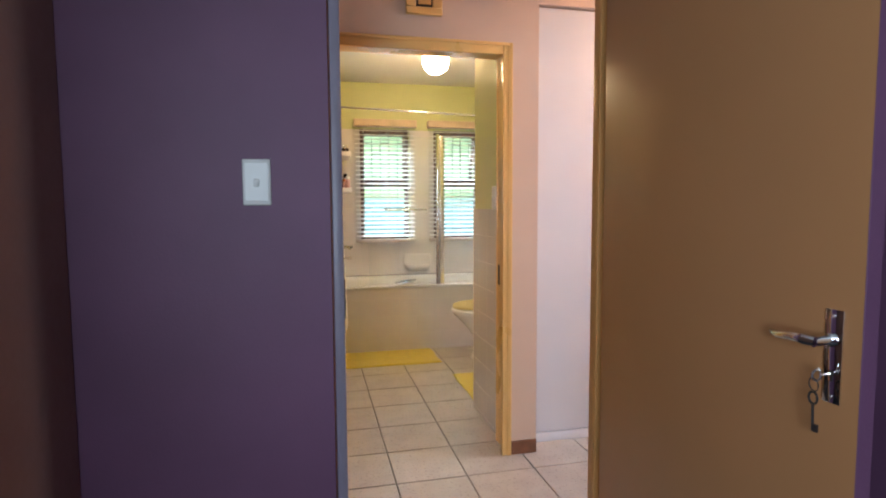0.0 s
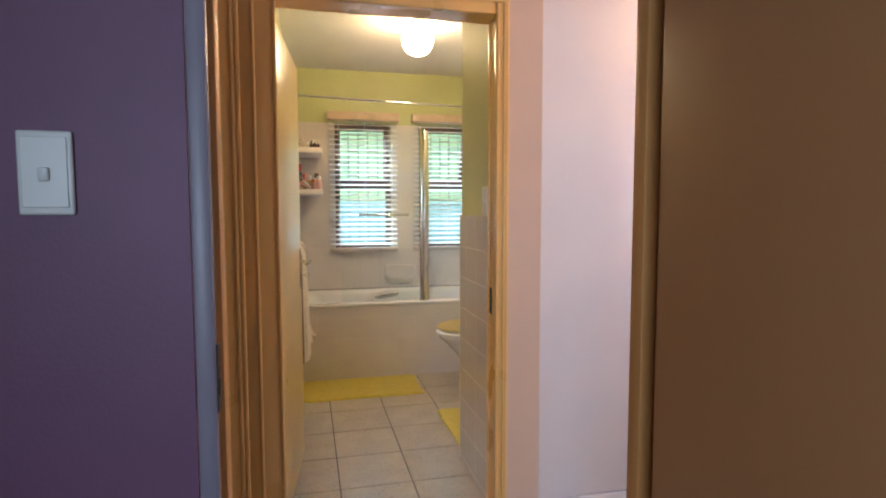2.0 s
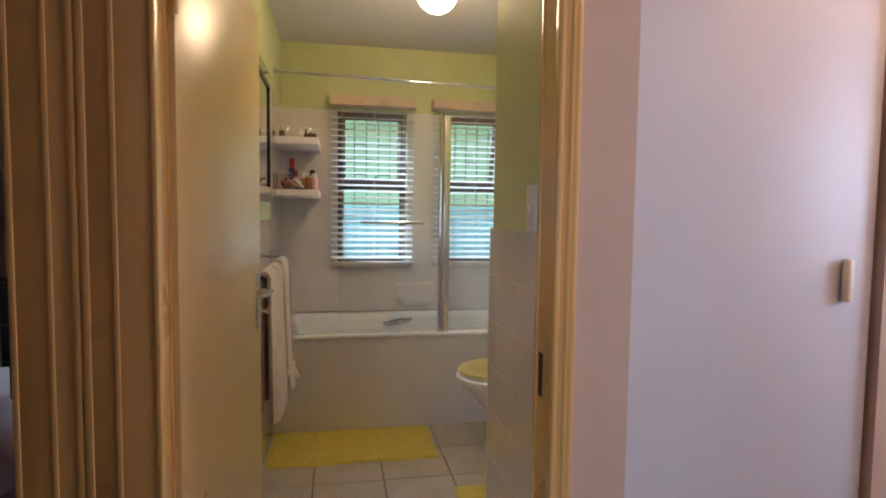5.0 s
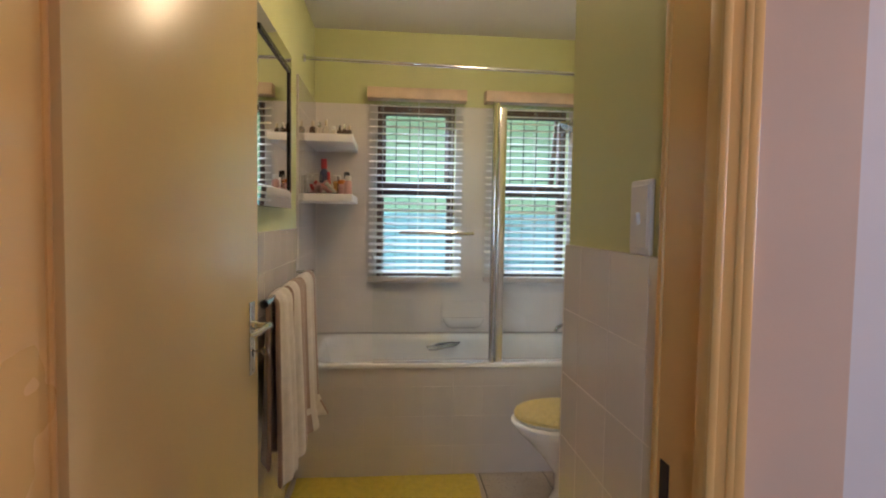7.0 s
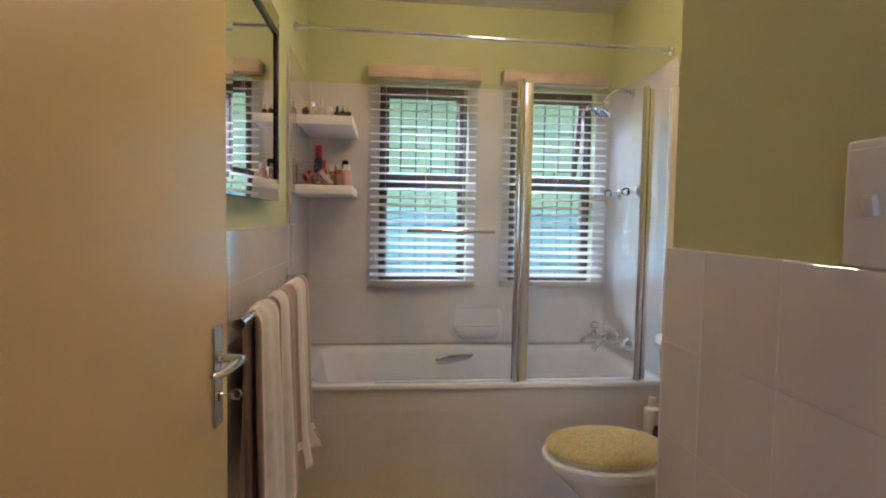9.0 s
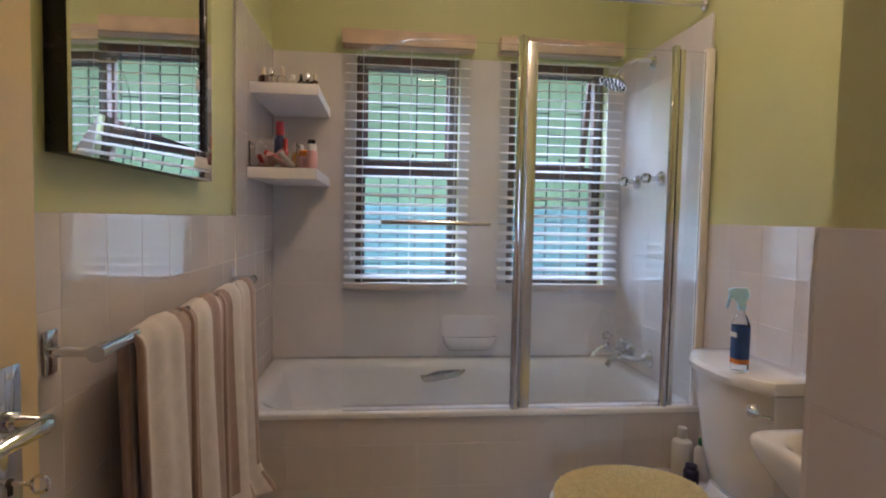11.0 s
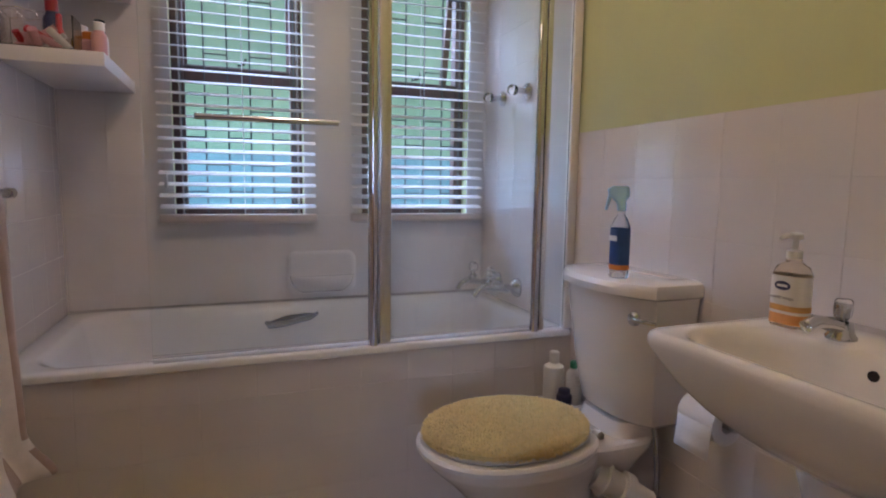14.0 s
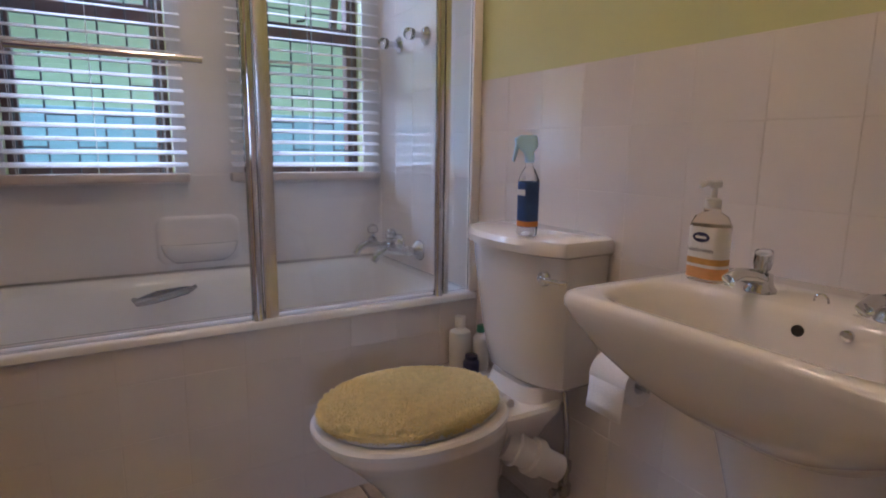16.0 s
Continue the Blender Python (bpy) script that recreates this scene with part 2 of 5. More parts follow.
# bathroom
b = box(-0.063, 0.032, 2.73, 5.81, 0, CEIL)
wall_left = setting("wall_bath_west", b, [GREEN], "pale green painted bathroom wall above white tiles", "wall")
b = box(1.783, 1.883, 3.26, 5.81, 0, CEIL)
wall_right = setting("wall_bath_east", b, [GREEN], "pale green painted bathroom wall above white tiles", "wall")
W1, W2 = (0.43, 0.935), (1.185, 1.69)
WZ = (0.955, 2.075)
b = bmesh.new()
for x0, x1, z0, z1 in ((0.032, 1.783, 0, WZ[0]), (0.032, 1.783, WZ[1], CEIL), (0.032, W1[0], *WZ), (W1[1], W2[0], *WZ), (W2[1], 1.783, *WZ)):
    box(x0, x1, 5.588, 5.80, z0, z1, bm=b)
wall_back = setting("wall_bath_north", b, GREEN, "pale green painted wall with two windows over the bath", "wall")
b = box(0.95, 1.055, 2.73, 3.26, 0, CEIL)
box(1.055, 1.883, 3.16, 3.26, 0, CEIL, bm=b)
wall_nib = setting("wall_bath_south", b, GREEN, "pale green bathroom wall beside the door, tiled below", "wall")
# wall between the hall and the rooms behind it
b = bmesh.new()
for x0, x1, z0, z1 in ((-2.4, -1.03, 0, CEIL), (-1.03, 1.078, TOP - 0.03, CEIL), (-0.115, 0.035, 0, TOP - 0.03), (0.925, 1.078, 0, TOP - 0.03)):
    box(x0, x1, 2.56, 2.73, z0, z1, bm=b)
box(1.078, 1.860, 2.64, 2.73, 2.335, CEIL, bm=b)
box(1.860, 3.4, 2.64, 2.73, 0, CEIL, bm=b)
setting("wall_hall_north", b, PEACH, "peach painted hall wall with door openings", "wall")
# wall between the purple bedroom and the hall
b = bmesh.new()
for x0, x1, z0, z1 in ((-1.3, 0.0, 0, CEIL), (0.0, 0.9, TOP - 0.03, CEIL), (0.9, 2.7, 0, CEIL)):
    box(x0, x1, 1.432, 1.49, z0, z1, bm=b)
setting("wall_bedroom_north", b, PURPLE, "dark purple painted bedroom wall round a doorway", "wall")
b = bmesh.new()
for x0, x1, z0, z1 in ((-2.4, 0.0, 0, CEIL), (0.0, 0.9, TOP - 0.03, CEIL), (0.9, 3.4, 0, CEIL)):
    box(x0, x1, 1.49, 1.55, z0, z1, bm=b)
setting("wall_hall_south", b, PEACH, "peach painted hall side of the bedroom wall", "wall")
setting("wall_hall_east", box(3.3, 3.4, 1.55, 2.64, 0, CEIL), PEACH, "peach painted end wall of the hall", "wall")
setting("wall_hall_west", box(-2.4, -2.3, 1.55, 2.56, 0, CEIL), PEACH, "peach painted end wall of the hall", "wall")
# purple bedroom, behind the first steps
b = bmesh.new()
box(-1.4, -1.3, -1.8, 1.432, 0, CEIL, bm=b)
setting("wall_bedroom_west", b, PURPLE, "dark purple bedroom wall", "wall")
setting("wall_bedroom_east", box(2.6, 2.7, -1.8, 1.432, 0, CEIL), PURPLE, "dark purple bedroom wall", "wall")
b = bmesh.new()
for x0, x1, z0, z1 in ((-1.3, -1.26, 0, CEIL), (-0.38, 2.6, 0, CEIL), (-1.26, -0.38, 0, 0.9), (-1.26, -0.38, 2.1, CEIL)):
    box(x0, x1, -1.8, -1.65, z0, z1, bm=b)
setting("wall_bedroom_south", b, PURPLE, "dark purple bedroom wall with a window opening", "wall")
# pink bedroom
b = bmesh.new()
for x0, x1, z0, z1 in ((-2.9, -1.95, 0, CEIL), (-0.55, -0.063, 0, CEIL), (-1.95, -0.55, 0, 0.93), (-1.95, -0.55, 2.13, CEIL)):
    box(x0, x1, 5.60, 5.80, z0, z1, bm=b)
setting("wall_pink_north", b, PINK, "dusky pink bedroom wall with a window", "wall")
setting("wall_pink_west", box(-3.0, -2.9, 2.73, 5.8, 0, CEIL), PINK, "dusky pink bedroom wall", "wall")
setting("wall_pink_east", box(-0.115, -0.066, 2.73, 5.6, 0, CEIL), PINK, "dusky pink bedroom wall", "wall")
setting("ceiling", box(-3.0, 3.4, -1.8, 5.81, CEIL, CEIL + 0.1), CEILING, "white painted ceiling", "ceiling")
setting("floor", box(-0.05, 3.4, 1.49, 5.81, -0.1, -0.008), FLOORGROUT, "floor of beige square tiles with dark joints", "floor")
setting("floor_bedroom", box(-1.3, 2.6, -1.8, 1.488, -0.1, -0.002), CARPET, "dark carpet on the bedroom floor", "floor")
setting("floor_pink", box(-3.0, -0.052, 1.49, 5.81, -0.1, -0.003), CARPET, "dark blue-grey carpet on the bedroom floor", "floor")
setting("skirting_hall", box(0.938, 1.076, 2.545, 2.56, 0, 0.07, 0.003), SKIRT, "red-brown wooden skirting board", "skirting")


# ---- doors and frames ----


def door_frame(name, x0, x1, y0, y1, mat, label, faces=(0.05, 0.05), stop_front=True):
    """Pressed steel frame round an opening x0..x1 in a wall y0..y1: ribbed faces, a stop and a rebate for the leaf."""
    cx = (x0 + x1) / 2
    root = empty(name, cx, y0, 0, label, "door frame", "", "structure")
    inv = Matrix.Translation((-cx, -y0, 0))
    for xe, s, face in ((x0, -1, faces[0]), (x1, 1, faces[1])):
        b = bmesh.new()
        lo, hi = (y0 - 0.016, y0 + 0.012) if stop_front else (y1 - 0.03, y1 + 0.014)
        box(*sorted((xe, xe + s * face)), lo, hi, 0, TOP, 0.004, 2, b)
        box(*sorted((xe + s * 0.034, xe + s * 0.050)), y0 + 0.0005, y1, 0, TOP - 0.03, 0.003, 1, b)
        if not stop_front:
            f_ = box(*sorted((xe - s * 0.001, xe + s * face)), y0 - 0.014, y0 + 0.008, 0, TOP, 0.005, 2)
            f_.transform(inv)
            part("face_strip", f_, LILACFACE, root, "grey-lilac painted face")
        else:
            box(*sorted((xe + s * 0.030, xe + s * (face if face < 0.06 else 0.05))), y1 - 0.004, y1 + 0.012, 0, TOP, 0.004, 2, b)
        for f0, f1, d in ((0.0, 0.12, 0.003), (face - 0.016, face, 0.0035), (face * 0.52, face * 0.52 + 0.012, 0.003)):
            if face > 0.03 and stop_front:
                if f0 == 0.0:
                    f1 = 0.012
                yy = (y0 - 0.016) if stop_front else (y0 - 0.014)
                box(*sorted((xe + s * f0, xe + s * f1)), yy - d, yy + 0.004, 0, TOP, 0.003, 2, b)
        b.transform(inv)
        part("jamb", b, mat, root)
    b = bmesh.new()
    yf = y0 - 0.016
    box(x0 + 0.0005, x1 - 0.0005, yf + 0.0008, y0 + 0.011, 2.043, TOP - 0.0005, 0.004, 2, b)
    box(x0 - 0.03, x1 + 0.03, yf - 0.007, yf + 0.003, TOP - 0.016, TOP - 0.0008, 0.003, 2, b)
    box(x0 - 0.030, x1 + 0.030, y0 + 0.008, y1 + 0.0105, 2.066, TOP - 0.031, 0.003, 1, b)
    b.transform(inv)
    part("head", b, mat, root)
    return root


fr_bath = door_frame("door_frame_bath", 0.085, 0.885, 2.56, 2.73, FRAME, "tan enamelled steel door frame of the bathroom", (0.1370, 0.050))
fr_pink = door_frame("door_frame_pink", -0.972, -0.172, 2.56, 2.73, FRAME, "tan enamelled steel door frame of the pink bedroom", (0.06, 0.1195))
fr_purple = door_frame("door_frame_purple", 0.032, 0.852, 1.432, 1.55, GREYFRAME, "enamelled steel door frame of the purple bedroom", (0.028, 0.036), False)


def strike(x, y, z, root, s):
    b = box(*sorted((x, x + s * 0.002)), y - 0.013, y + 0.013, z - 0.055, z + 0.055, 0.0008, 1)
    box(*sorted((x + s * 0.001, x + s * 0.0035)), y - 0.006, y + 0.008, z - 0.03, z - 0.002, 0, 1, b)
    b.transform(Matrix.Translation(-root.location))
    part("strike_plate", b, RUBBER, root, "dark worn steel strike plate")


strike(0.0335, 1.438, 1.045, fr_purple, 1)
strike(-0.1725, 2.556, 1.03, fr_pink, -1)
strike(0.9185, 2.70, 0.93, fr_bath, -1)


def lever_handle(root, plate_label, flip=1, plate=0.20, key=True, ring=False):
    """Chrome lever on a long back plate. The plate lies in the y-z plane and faces +x; the lever points to -y (flip 1)."""
    b = box(0, 0.004, -0.021, 0.021, -plate * 0.68, plate * 0.32, 0.0018, 2)
    p = part("back_plate", b, CHROME, root, plate_label)
    b = lathe([(0.0125, 0.003), (0.0125, 0.012), (0.0085, 0.016), (0.0085, 0.046), (0.010, 0.05)], 18, "X")
    pts = [(0.046, 0, 0), (0.052, -0.012 * flip, 0.001), (0.053, -0.03 * flip, 0.002), (0.051, -0.06 * flip, 0.000), (0.047, -0.09 * flip, -0.004),
           (0.041, -0.112 * flip, -0.004), (0.038, -0.122 * flip, -0.002)]
    tube(pts, [0.0095, 0.0105, 0.010, 0.0088, 0.0078, 0.0068, 0.004], 12, b)
    part("lever", b, CHROME, root)
    b = bmesh.new()
    for zz in (plate * 0.32 - 0.012, -plate * 0.68 + 0.012):
        lathe([(0.004, 0.0035), (0.004, 0.005), (0.002, 0.0055)], 10, "X", (0, 0, zz), b)
    part("screw", b, SATIN, root)
    if key:
        kz = -plate * 0.36
        b = lathe([(0.006, 0.0036), (0.006, 0.0052)], 14, "X", (0, 0, kz))
        box(0.0036, 0.0052, -0.003, 0.003, kz - 0.014, kz, 0, 1, b)
        part("keyhole", b, RUBBER, p)
        b = tube([(0.0, 0, kz), (0.03, 0, kz)], 0.0026, 8)
        loop = [(0.038 + 0.010 * math.cos(a * math.pi / 8), 0.0, kz + 0.010 * math.sin(a * math.pi / 8)) for a in range(17)]
        tube(loop, 0.0022, 6, b)
        part("key", b, SATIN, root, "steel key in the lock")
        if ring:
            ringpts = [(0.044 + 0.002 * math.sin(a), 0.011 * math.cos(a), kz - 0.016 + 0.012 * math.sin(a)) for a in [i * math.pi / 8 for i in range(17)]]
            b = tube(ringpts, 0.0012, 6)
            loop = [(0.044, 0.010 * math.cos(a * math.pi / 8), kz - 0.04 + 0.011 * math.sin(a * math.pi / 8)) for a in range(17)]
            tube(loop, 0.0024, 6, b)
            tube([(0.044, 0.0, kz - 0.05), (0.044, 0.002, kz - 0.10)], 0.0026, 8, b)
            box(0.042, 0.046, 0.0, 0.014, kz - 0.10, kz - 0.086, 0, 1, b)
            part("spare_key", b, RUBBER, root, "dark spare key hanging on a ring")


def door_leaf(name, m, width, mat, label, heights=(0.25, 1.80)):
    """A flush leaf from its hinge along +y, thickness to -x, with rounded edges."""
    root = empty(name, 0, 0, 0, label, "door", "", "structure")
    root.matrix_world = m
    part("leaf", box(-0.035, 0, 0, width, 0.008, 2.032, 0.0025, 2), mat, root)
    for z in heights:
        b = lathe([(0.0065, -0.045), (0.0065, 0.045)], 12, "Z", (0.004, -0.006, z))
        box(-0.03, 0.002, -0.0025, -0.0005, z - 0.045, z + 0.045, 0, 1, b)
        part("hinge", b, mat, root)
    return root


# bathroom door, open into the room along the left wall
leaf = door_leaf("door_bath", pose(0.070, 2.738, 0, 0, 0, -5.2), 0.810, DOORPAINT, "cream enamelled flush door standing open against the wall")
h = new("lever_handle")
h.parent = leaf
h.location = (0.0, 0.755, 1.04)
lever_handle(h, "chrome back plate")
h2 = new("lever_handle")
h2.parent = leaf
h2.matrix_basis = pose(-0.035, 0.755, 1.04, 0, 0, 180)
lever_handle(h2, "chrome back plate", -1, 0.20, False)
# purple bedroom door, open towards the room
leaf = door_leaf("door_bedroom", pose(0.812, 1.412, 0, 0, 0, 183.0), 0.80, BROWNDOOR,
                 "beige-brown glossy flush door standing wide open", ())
h = new("lever_handle")
h.parent = leaf
h.location = (0.0, 0.752, 1.062)
h.scale = (1.0, 0.82, 1.0)
lever_handle(h, "chrome back plate", 1, 0.17, True, True)
part("leaf_edge", box(-0.0345, -0.0005, 0.8002, 0.8022, 0.01, 2.03, 0.0005, 1), PURPLE, leaf, "purple painted edge of the door")


# ---- windows of the bathroom ----


def bath_window(name, x0, x1, ajar):
    z0, z1 = WZ
    cx = (x0 + x1) / 2
    root = empty(name, cx, 5.66, z0, "dark brown timber window with burglar bars" + (", upper sash ajar" if ajar else ""), "window", "bathroom windows", "structure")
    inv = Matrix.Translation((-cx, -5.66, -z0))
    f = 0.045
    b = bmesh.new()
    for a in ((x0, x0 + f, z0, z1), (x1 - f, x1, z0, z1), (x0 + f, x1 - f, z0, z0 + f), (x0 + f, x1 - f, z1 - f, z1), (x0 + f, x1 - f, 1.497, 1.562)):
        box(a[0], a[1], 5.645, 5.70, a[2], a[3], 0.003, 1, b)
    b.transform(inv)
    part("window_frame", b, WINFRAME, root)
    # upper sash, hung at its top
    sx0, sx1, sz0, sz1 = x0 + f - 0.020, x1 - f + 0.020, 1.545, z1 - f + 0.020
    s = 0.03
    sash = bmesh.new()
    for a in ((sx0, sx0 + s, sz0, sz1), (sx1 - s, sx1, sz0, sz1), (sx0 + s, sx1 - s, sz0, sz0 + s), (sx0 + s, sx1 - s, sz1 - s, sz1)):
        box(a[0], a[1], 5.702, 5.732, a[2], a[3], 0.002, 1, sash)
    pane = box(sx0 + s, sx1 - s, 5.715, 5.719, sz0 + s, sz1 - s)
    tilt = Matrix.Translation((0, 5.717, sz1)) @ Matrix.Rotation(radians(14 if ajar else 0), 4, "X") @ Matrix.Translation((0, -5.717, -sz1))
    for m in (sash, pane):
        m.transform(inv @ tilt)
    so = part("sash", sash, WINFRAME, root)
    g = part("pane", pane, WINGLASS, so)
    g.visible_shadow = False
    b = tube([(cx, 5.66, 1.575), (cx + 0.02, 5.63, 1.575), (cx + 0.03, 5.628, 1.60)], 0.005, 8)
    b.transform(inv)
    part("stay", b, BLACK, root)
    g = box(x0 + f, x1 - f, 5.676, 5.680, z0 + f, 1.497)
    g.transform(inv)
    g = part("pane", g, WINGLASS, root)
    g.visible_shadow = False
    # burglar bars: uprights with staggered cross pieces
    n = 5
    xs = [x0 + 0.035 + (x1 - x0 - 0.07) * i / n for i in range(n + 1)]
    for x in xs:
        b = tube([(x, 5.612, z0 + 0.001), (x, 5.612, z1 - 0.001)], 0.0036, 6)
        b.transform(inv)
        part("bar", b, BARS, root)
    b = bmesh.new()
    for i in range(n):
        zz = z0 + 0.10 + (0.11 if i % 2 else 0.0)
        while zz < z1 - 0.05:
            tube([(xs[i], 5.612, zz), (xs[i + 1], 5.612, zz)], 0.0032, 6, b)
            zz += 0.22
    tube([(xs[0], 5.612, z1 - 0.07), (xs[-1], 5.612, z1 - 0.07)], 0.005, 6, b)
    b.transform(inv)
    part("cross_bars", b, BARS, root)
    b = box(x0 - 0.03, x1 + 0.03, 5.545, 5.645, z0 - 0.03, z0 - 0.001, 0.004)
    b.transform(inv)
    part("sill", b, TILE, root)
    return root


bath_window("window_1", *W1, False)
bath_window("window_2", *W2, True)


def blind(x0, x1):
    z0, z1 = 0.955, 2.10
    cx = (x0 + x1) / 2
    y = 5.545
    root = empty("venetian_blind", cx, y, z0, "white slatted venetian blind lowered over the window, slats open", "blind", "venetian blinds")
    n = 26
    pitch = 0.04395
    bm = bmesh.new()
    w = 0.024
    prof = [(-w, 0.0), (-w * 0.5, 0.0022), (0, 0.003), (w * 0.5, 0.0022), (w, 0.0)]
    loops = []
    for x in (-(x1 - x0) / 2, (x1 - x0) / 2):
        loops.append([(x, p[0], p[1]) for p in prof] + [(x, p[0], p[1] - 0.0022) for p in prof[::-1]])
    loft(loops, bm=bm)
    me = mesh_of(bm, "slat", SLAT)
    for i in range(n):
        o = new("slat", me)
        o.parent = root
        o.matrix_basis = pose(random.uniform(-0.001, 0.001), 0, 0.042 + pitch * i, 17 + random.uniform(-2.5, 2.5), random.uniform(-0.12, 0.12), 0)
    part("bottom_rail", box(-(x1 - x0) / 2 - 0.004, (x1 - x0) / 2 + 0.004, -0.028, 0.025, -0.022, 0.010, 0.005), RAILWOOD, root, "pale pink-beige bottom rail")
    part("head_rail", box(-(x1 - x0) / 2, (x1 - x0) / 2, -0.025, 0.03, 1.150, 1.178, 0.003), SLAT, root)
    for fx in (-0.30, 0.02, 0.32):
        b = bmesh.new()
        for dy in (-0.0255, 0.0255):
            tube([(fx * (x1 - x0) * 1.2, dy, -0.005), (fx * (x1 - x0) * 1.2, dy, 1.15)], 0.0011, 5, b)
        part("ladder_cord", b, SLAT, root)
    return root


first = blind(0.382, 0.977)
cord = tube([(-0.17, -0.036, 1.13), (-0.215, -0.038, 1.09), (-0.252, -0.038, 1.02), (-0.268, -0.037, 0.92), (-0.272, -0.036, 0.70), (-0.270, -0.035, 0.16)], 0.0014, 6)
lathe([(0.003, 0.165), (0.006, 0.15), (0.007, 0.12), (0.003, 0.115)], 10, "Z", (-0.270, -0.035, 0), cord)
part("pull_cord", cord, SLAT, first, "thin white pull cord")
blind(1.132, 1.742)


def pelmet(x0, x1, z):
    return tagged(part("pelmet", box(x0, x1, 5.488, 5.586, z, z + 0.070, 0.004), PELMET), "pale timber pelmet above a blind", "pelmet", "pelmets")


pelmet(0.367, 0.996, 2.088)
pelmet(1.117, 1.728, 2.090)

# ---- bath ----
bath = empty("bathtub", 0.91, 5.16, 0.56, "white enamelled bathtub built in behind a tiled panel", "bathtub")
inv = Matrix.Translation((-0.91, -5.16, -0.56))
loops = []
cx, cy = 0.91, 5.178
W, D = 1.726, 0.800
for dx, dz, r in ((-0.008, -0.024, 0.012), (0.0, -0.020, 0.015), (0.0, -0.008, 0.015), (-0.004, -0.003, 0.018), (-0.014, 0.0, 0.022)):
    loops.append(rounded(cx, cy, W + dx, D + dx, r, 0.590 + dz, 8))
for w, d, r, z in ((1.60, 0.70, 0.12, 0.589), (1.575, 0.675, 0.125, 0.583), (1.54, 0.64, 0.14, 0.55), (1.46, 0.58, 0.15, 0.40), (1.36, 0.52, 0.15, 0.26),
                   (1.26, 0.46, 0.15, 0.205), (1.0, 0.36, 0.12, 0.19)):
    loops.append(rounded(cx, cy + 0.01, w, d, r, z, 8))
b = loft(loops, False, True)
b.transform(inv)
part("tub", b, ENAMEL, bath)
b = tube([(0.765, 5.478, 0.520), (0.775, 5.445, 0.516), (0.82, 5.425, 0.522), (0.88, 5.420, 0.533), (0.935, 5.428, 0.543), (0.968, 5.475, 0.548)], [0.010, 0.014, 0.012, 0.010, 0.010, 0.008], 14)
loft([[(x, y, z) for x, z in ((0.765, 0.522), (0.82, 0.513), (0.90, 0.524), (0.972, 0.548), (0.93, 0.553), (0.84, 0.547))] for y in (5.476, 5.470)], bm=b)
b.transform(inv)
part("grab_handle", b, GREYCHROME, bath, "chrome grab handle inside the tub")
b = lathe([(0.022, 0.0), (0.022, -0.006), (0.012, -0.008)], 18, "X", (1.688, 5.15, 0.52))
b.transform(inv)
part("overflow", b, CHROME, bath)
b = box(0.05, 1.77, 5.573, 5.5795, 0.588, 0.5955, 0.002)
b.transform(inv)
part("sealant", b, SEALANT, bath)

setting("bath_panel", box(0.04, 1.78, 4.796, 4.84, 0, 0.565), GROUT, "tiled front panel of the bath", "bath panel")
panel_bath = bpy.data.objects["bath_panel"]

CLEARP = glass("clear_acrylic", (0.97, 0.98, 1.0), 0.05, 1.49)
# folding glass screen
screen = empty("bath_screen", 1.40, 4.80, 0.598, "folding glass bath screen with metal posts", "bath screen")
inv = Matrix.Translation((-1.40, -4.80, -0.598))


def screen_part(name, b, mat, label=""):
    b.transform(inv)
    return part(name, b, mat, screen, label)


screen_part("wall_profile", box(1.742, 1.773, 4.785, 4.815, 0.592, 1.926, 0.003), PALEMETAL)
b = lathe([(0.015, 0.600), (0.015, 1.914)], 20, "Z", (1.627, 4.80, 0))
screen_part("post", b, CHROME)
b = lathe([(0.017, 0.5905), (0.017, 0.612)], 20, "Z", (1.627, 4.80, 0))
screen_part("foot", b, CHROME)
b = lathe([(0.0165, 1.912), (0.0165, 1.926), (0.012, 1.930)], 20, "Z", (1.627, 4.80, 0))
screen_part("cap", b, CHROME)
b = lathe([(0.016, 0.600), (0.016, 1.920)], 20, "Z", (1.053, 4.80, 0))
screen_part("post", b, CHROME)
b = lathe([(0.018, 0.5905), (0.018, 0.612)], 20, "Z", (1.053, 4.80, 0))
screen_part("foot", b, CHROME)
b = lathe([(0.0175, 1.918), (0.0175, 1.934), (0.012, 1.938)], 20, "Z", (1.053, 4.80, 0))
screen_part("cap", b, CHROME)
screen_part("edge_profile", box(1.071, 1.108, 4.789, 4.811, 0.592, 1.916, 0.003), SATIN)
screen_part("edge_profile", box(1.643, 1.662, 4.791, 4.809, 0.592, 1.918, 0.002), SATIN)
g = screen_part("side_pane", box(1.662, 1.742, 4.797, 4.803, 0.600, 1.912), GLASS)
g.visible_shadow = False
g = screen_part("fixed_pane", box(1.108, 1.613, 4.797, 4.803, 0.612, 1.912), GLASS)
g.visible_shadow = False
# swinging pane with a rounded upper corner
b = bmesh.new()
r = 0.27
out = [(1.037, 0.612), (1.037, 1.905)] + [(0.43 + r - r * math.sin(a * math.pi / 24), 1.905 - r + r * math.cos(a * math.pi / 24)) for a in range(13)] + [(0.43, 0.612)]
loft([[(x, 4.797, z) for x, z in out], [(x, 4.803, z) for x, z in out]], bm=b)
g = screen_part("swing_pane", b, GLASS)
g.visible_shadow = False
b = tube([(0.560, 4.752, 1.267), (0.940, 4.752, 1.267)], 0.0085, 12)
for x in (0.60, 0.90):
    tube([(x, 4.797, 1.267), (x, 4.752, 1.267)], 0.006, 10, b)
screen_part("towel_bar", b, CHROME, "thin steel towel bar on the glass")
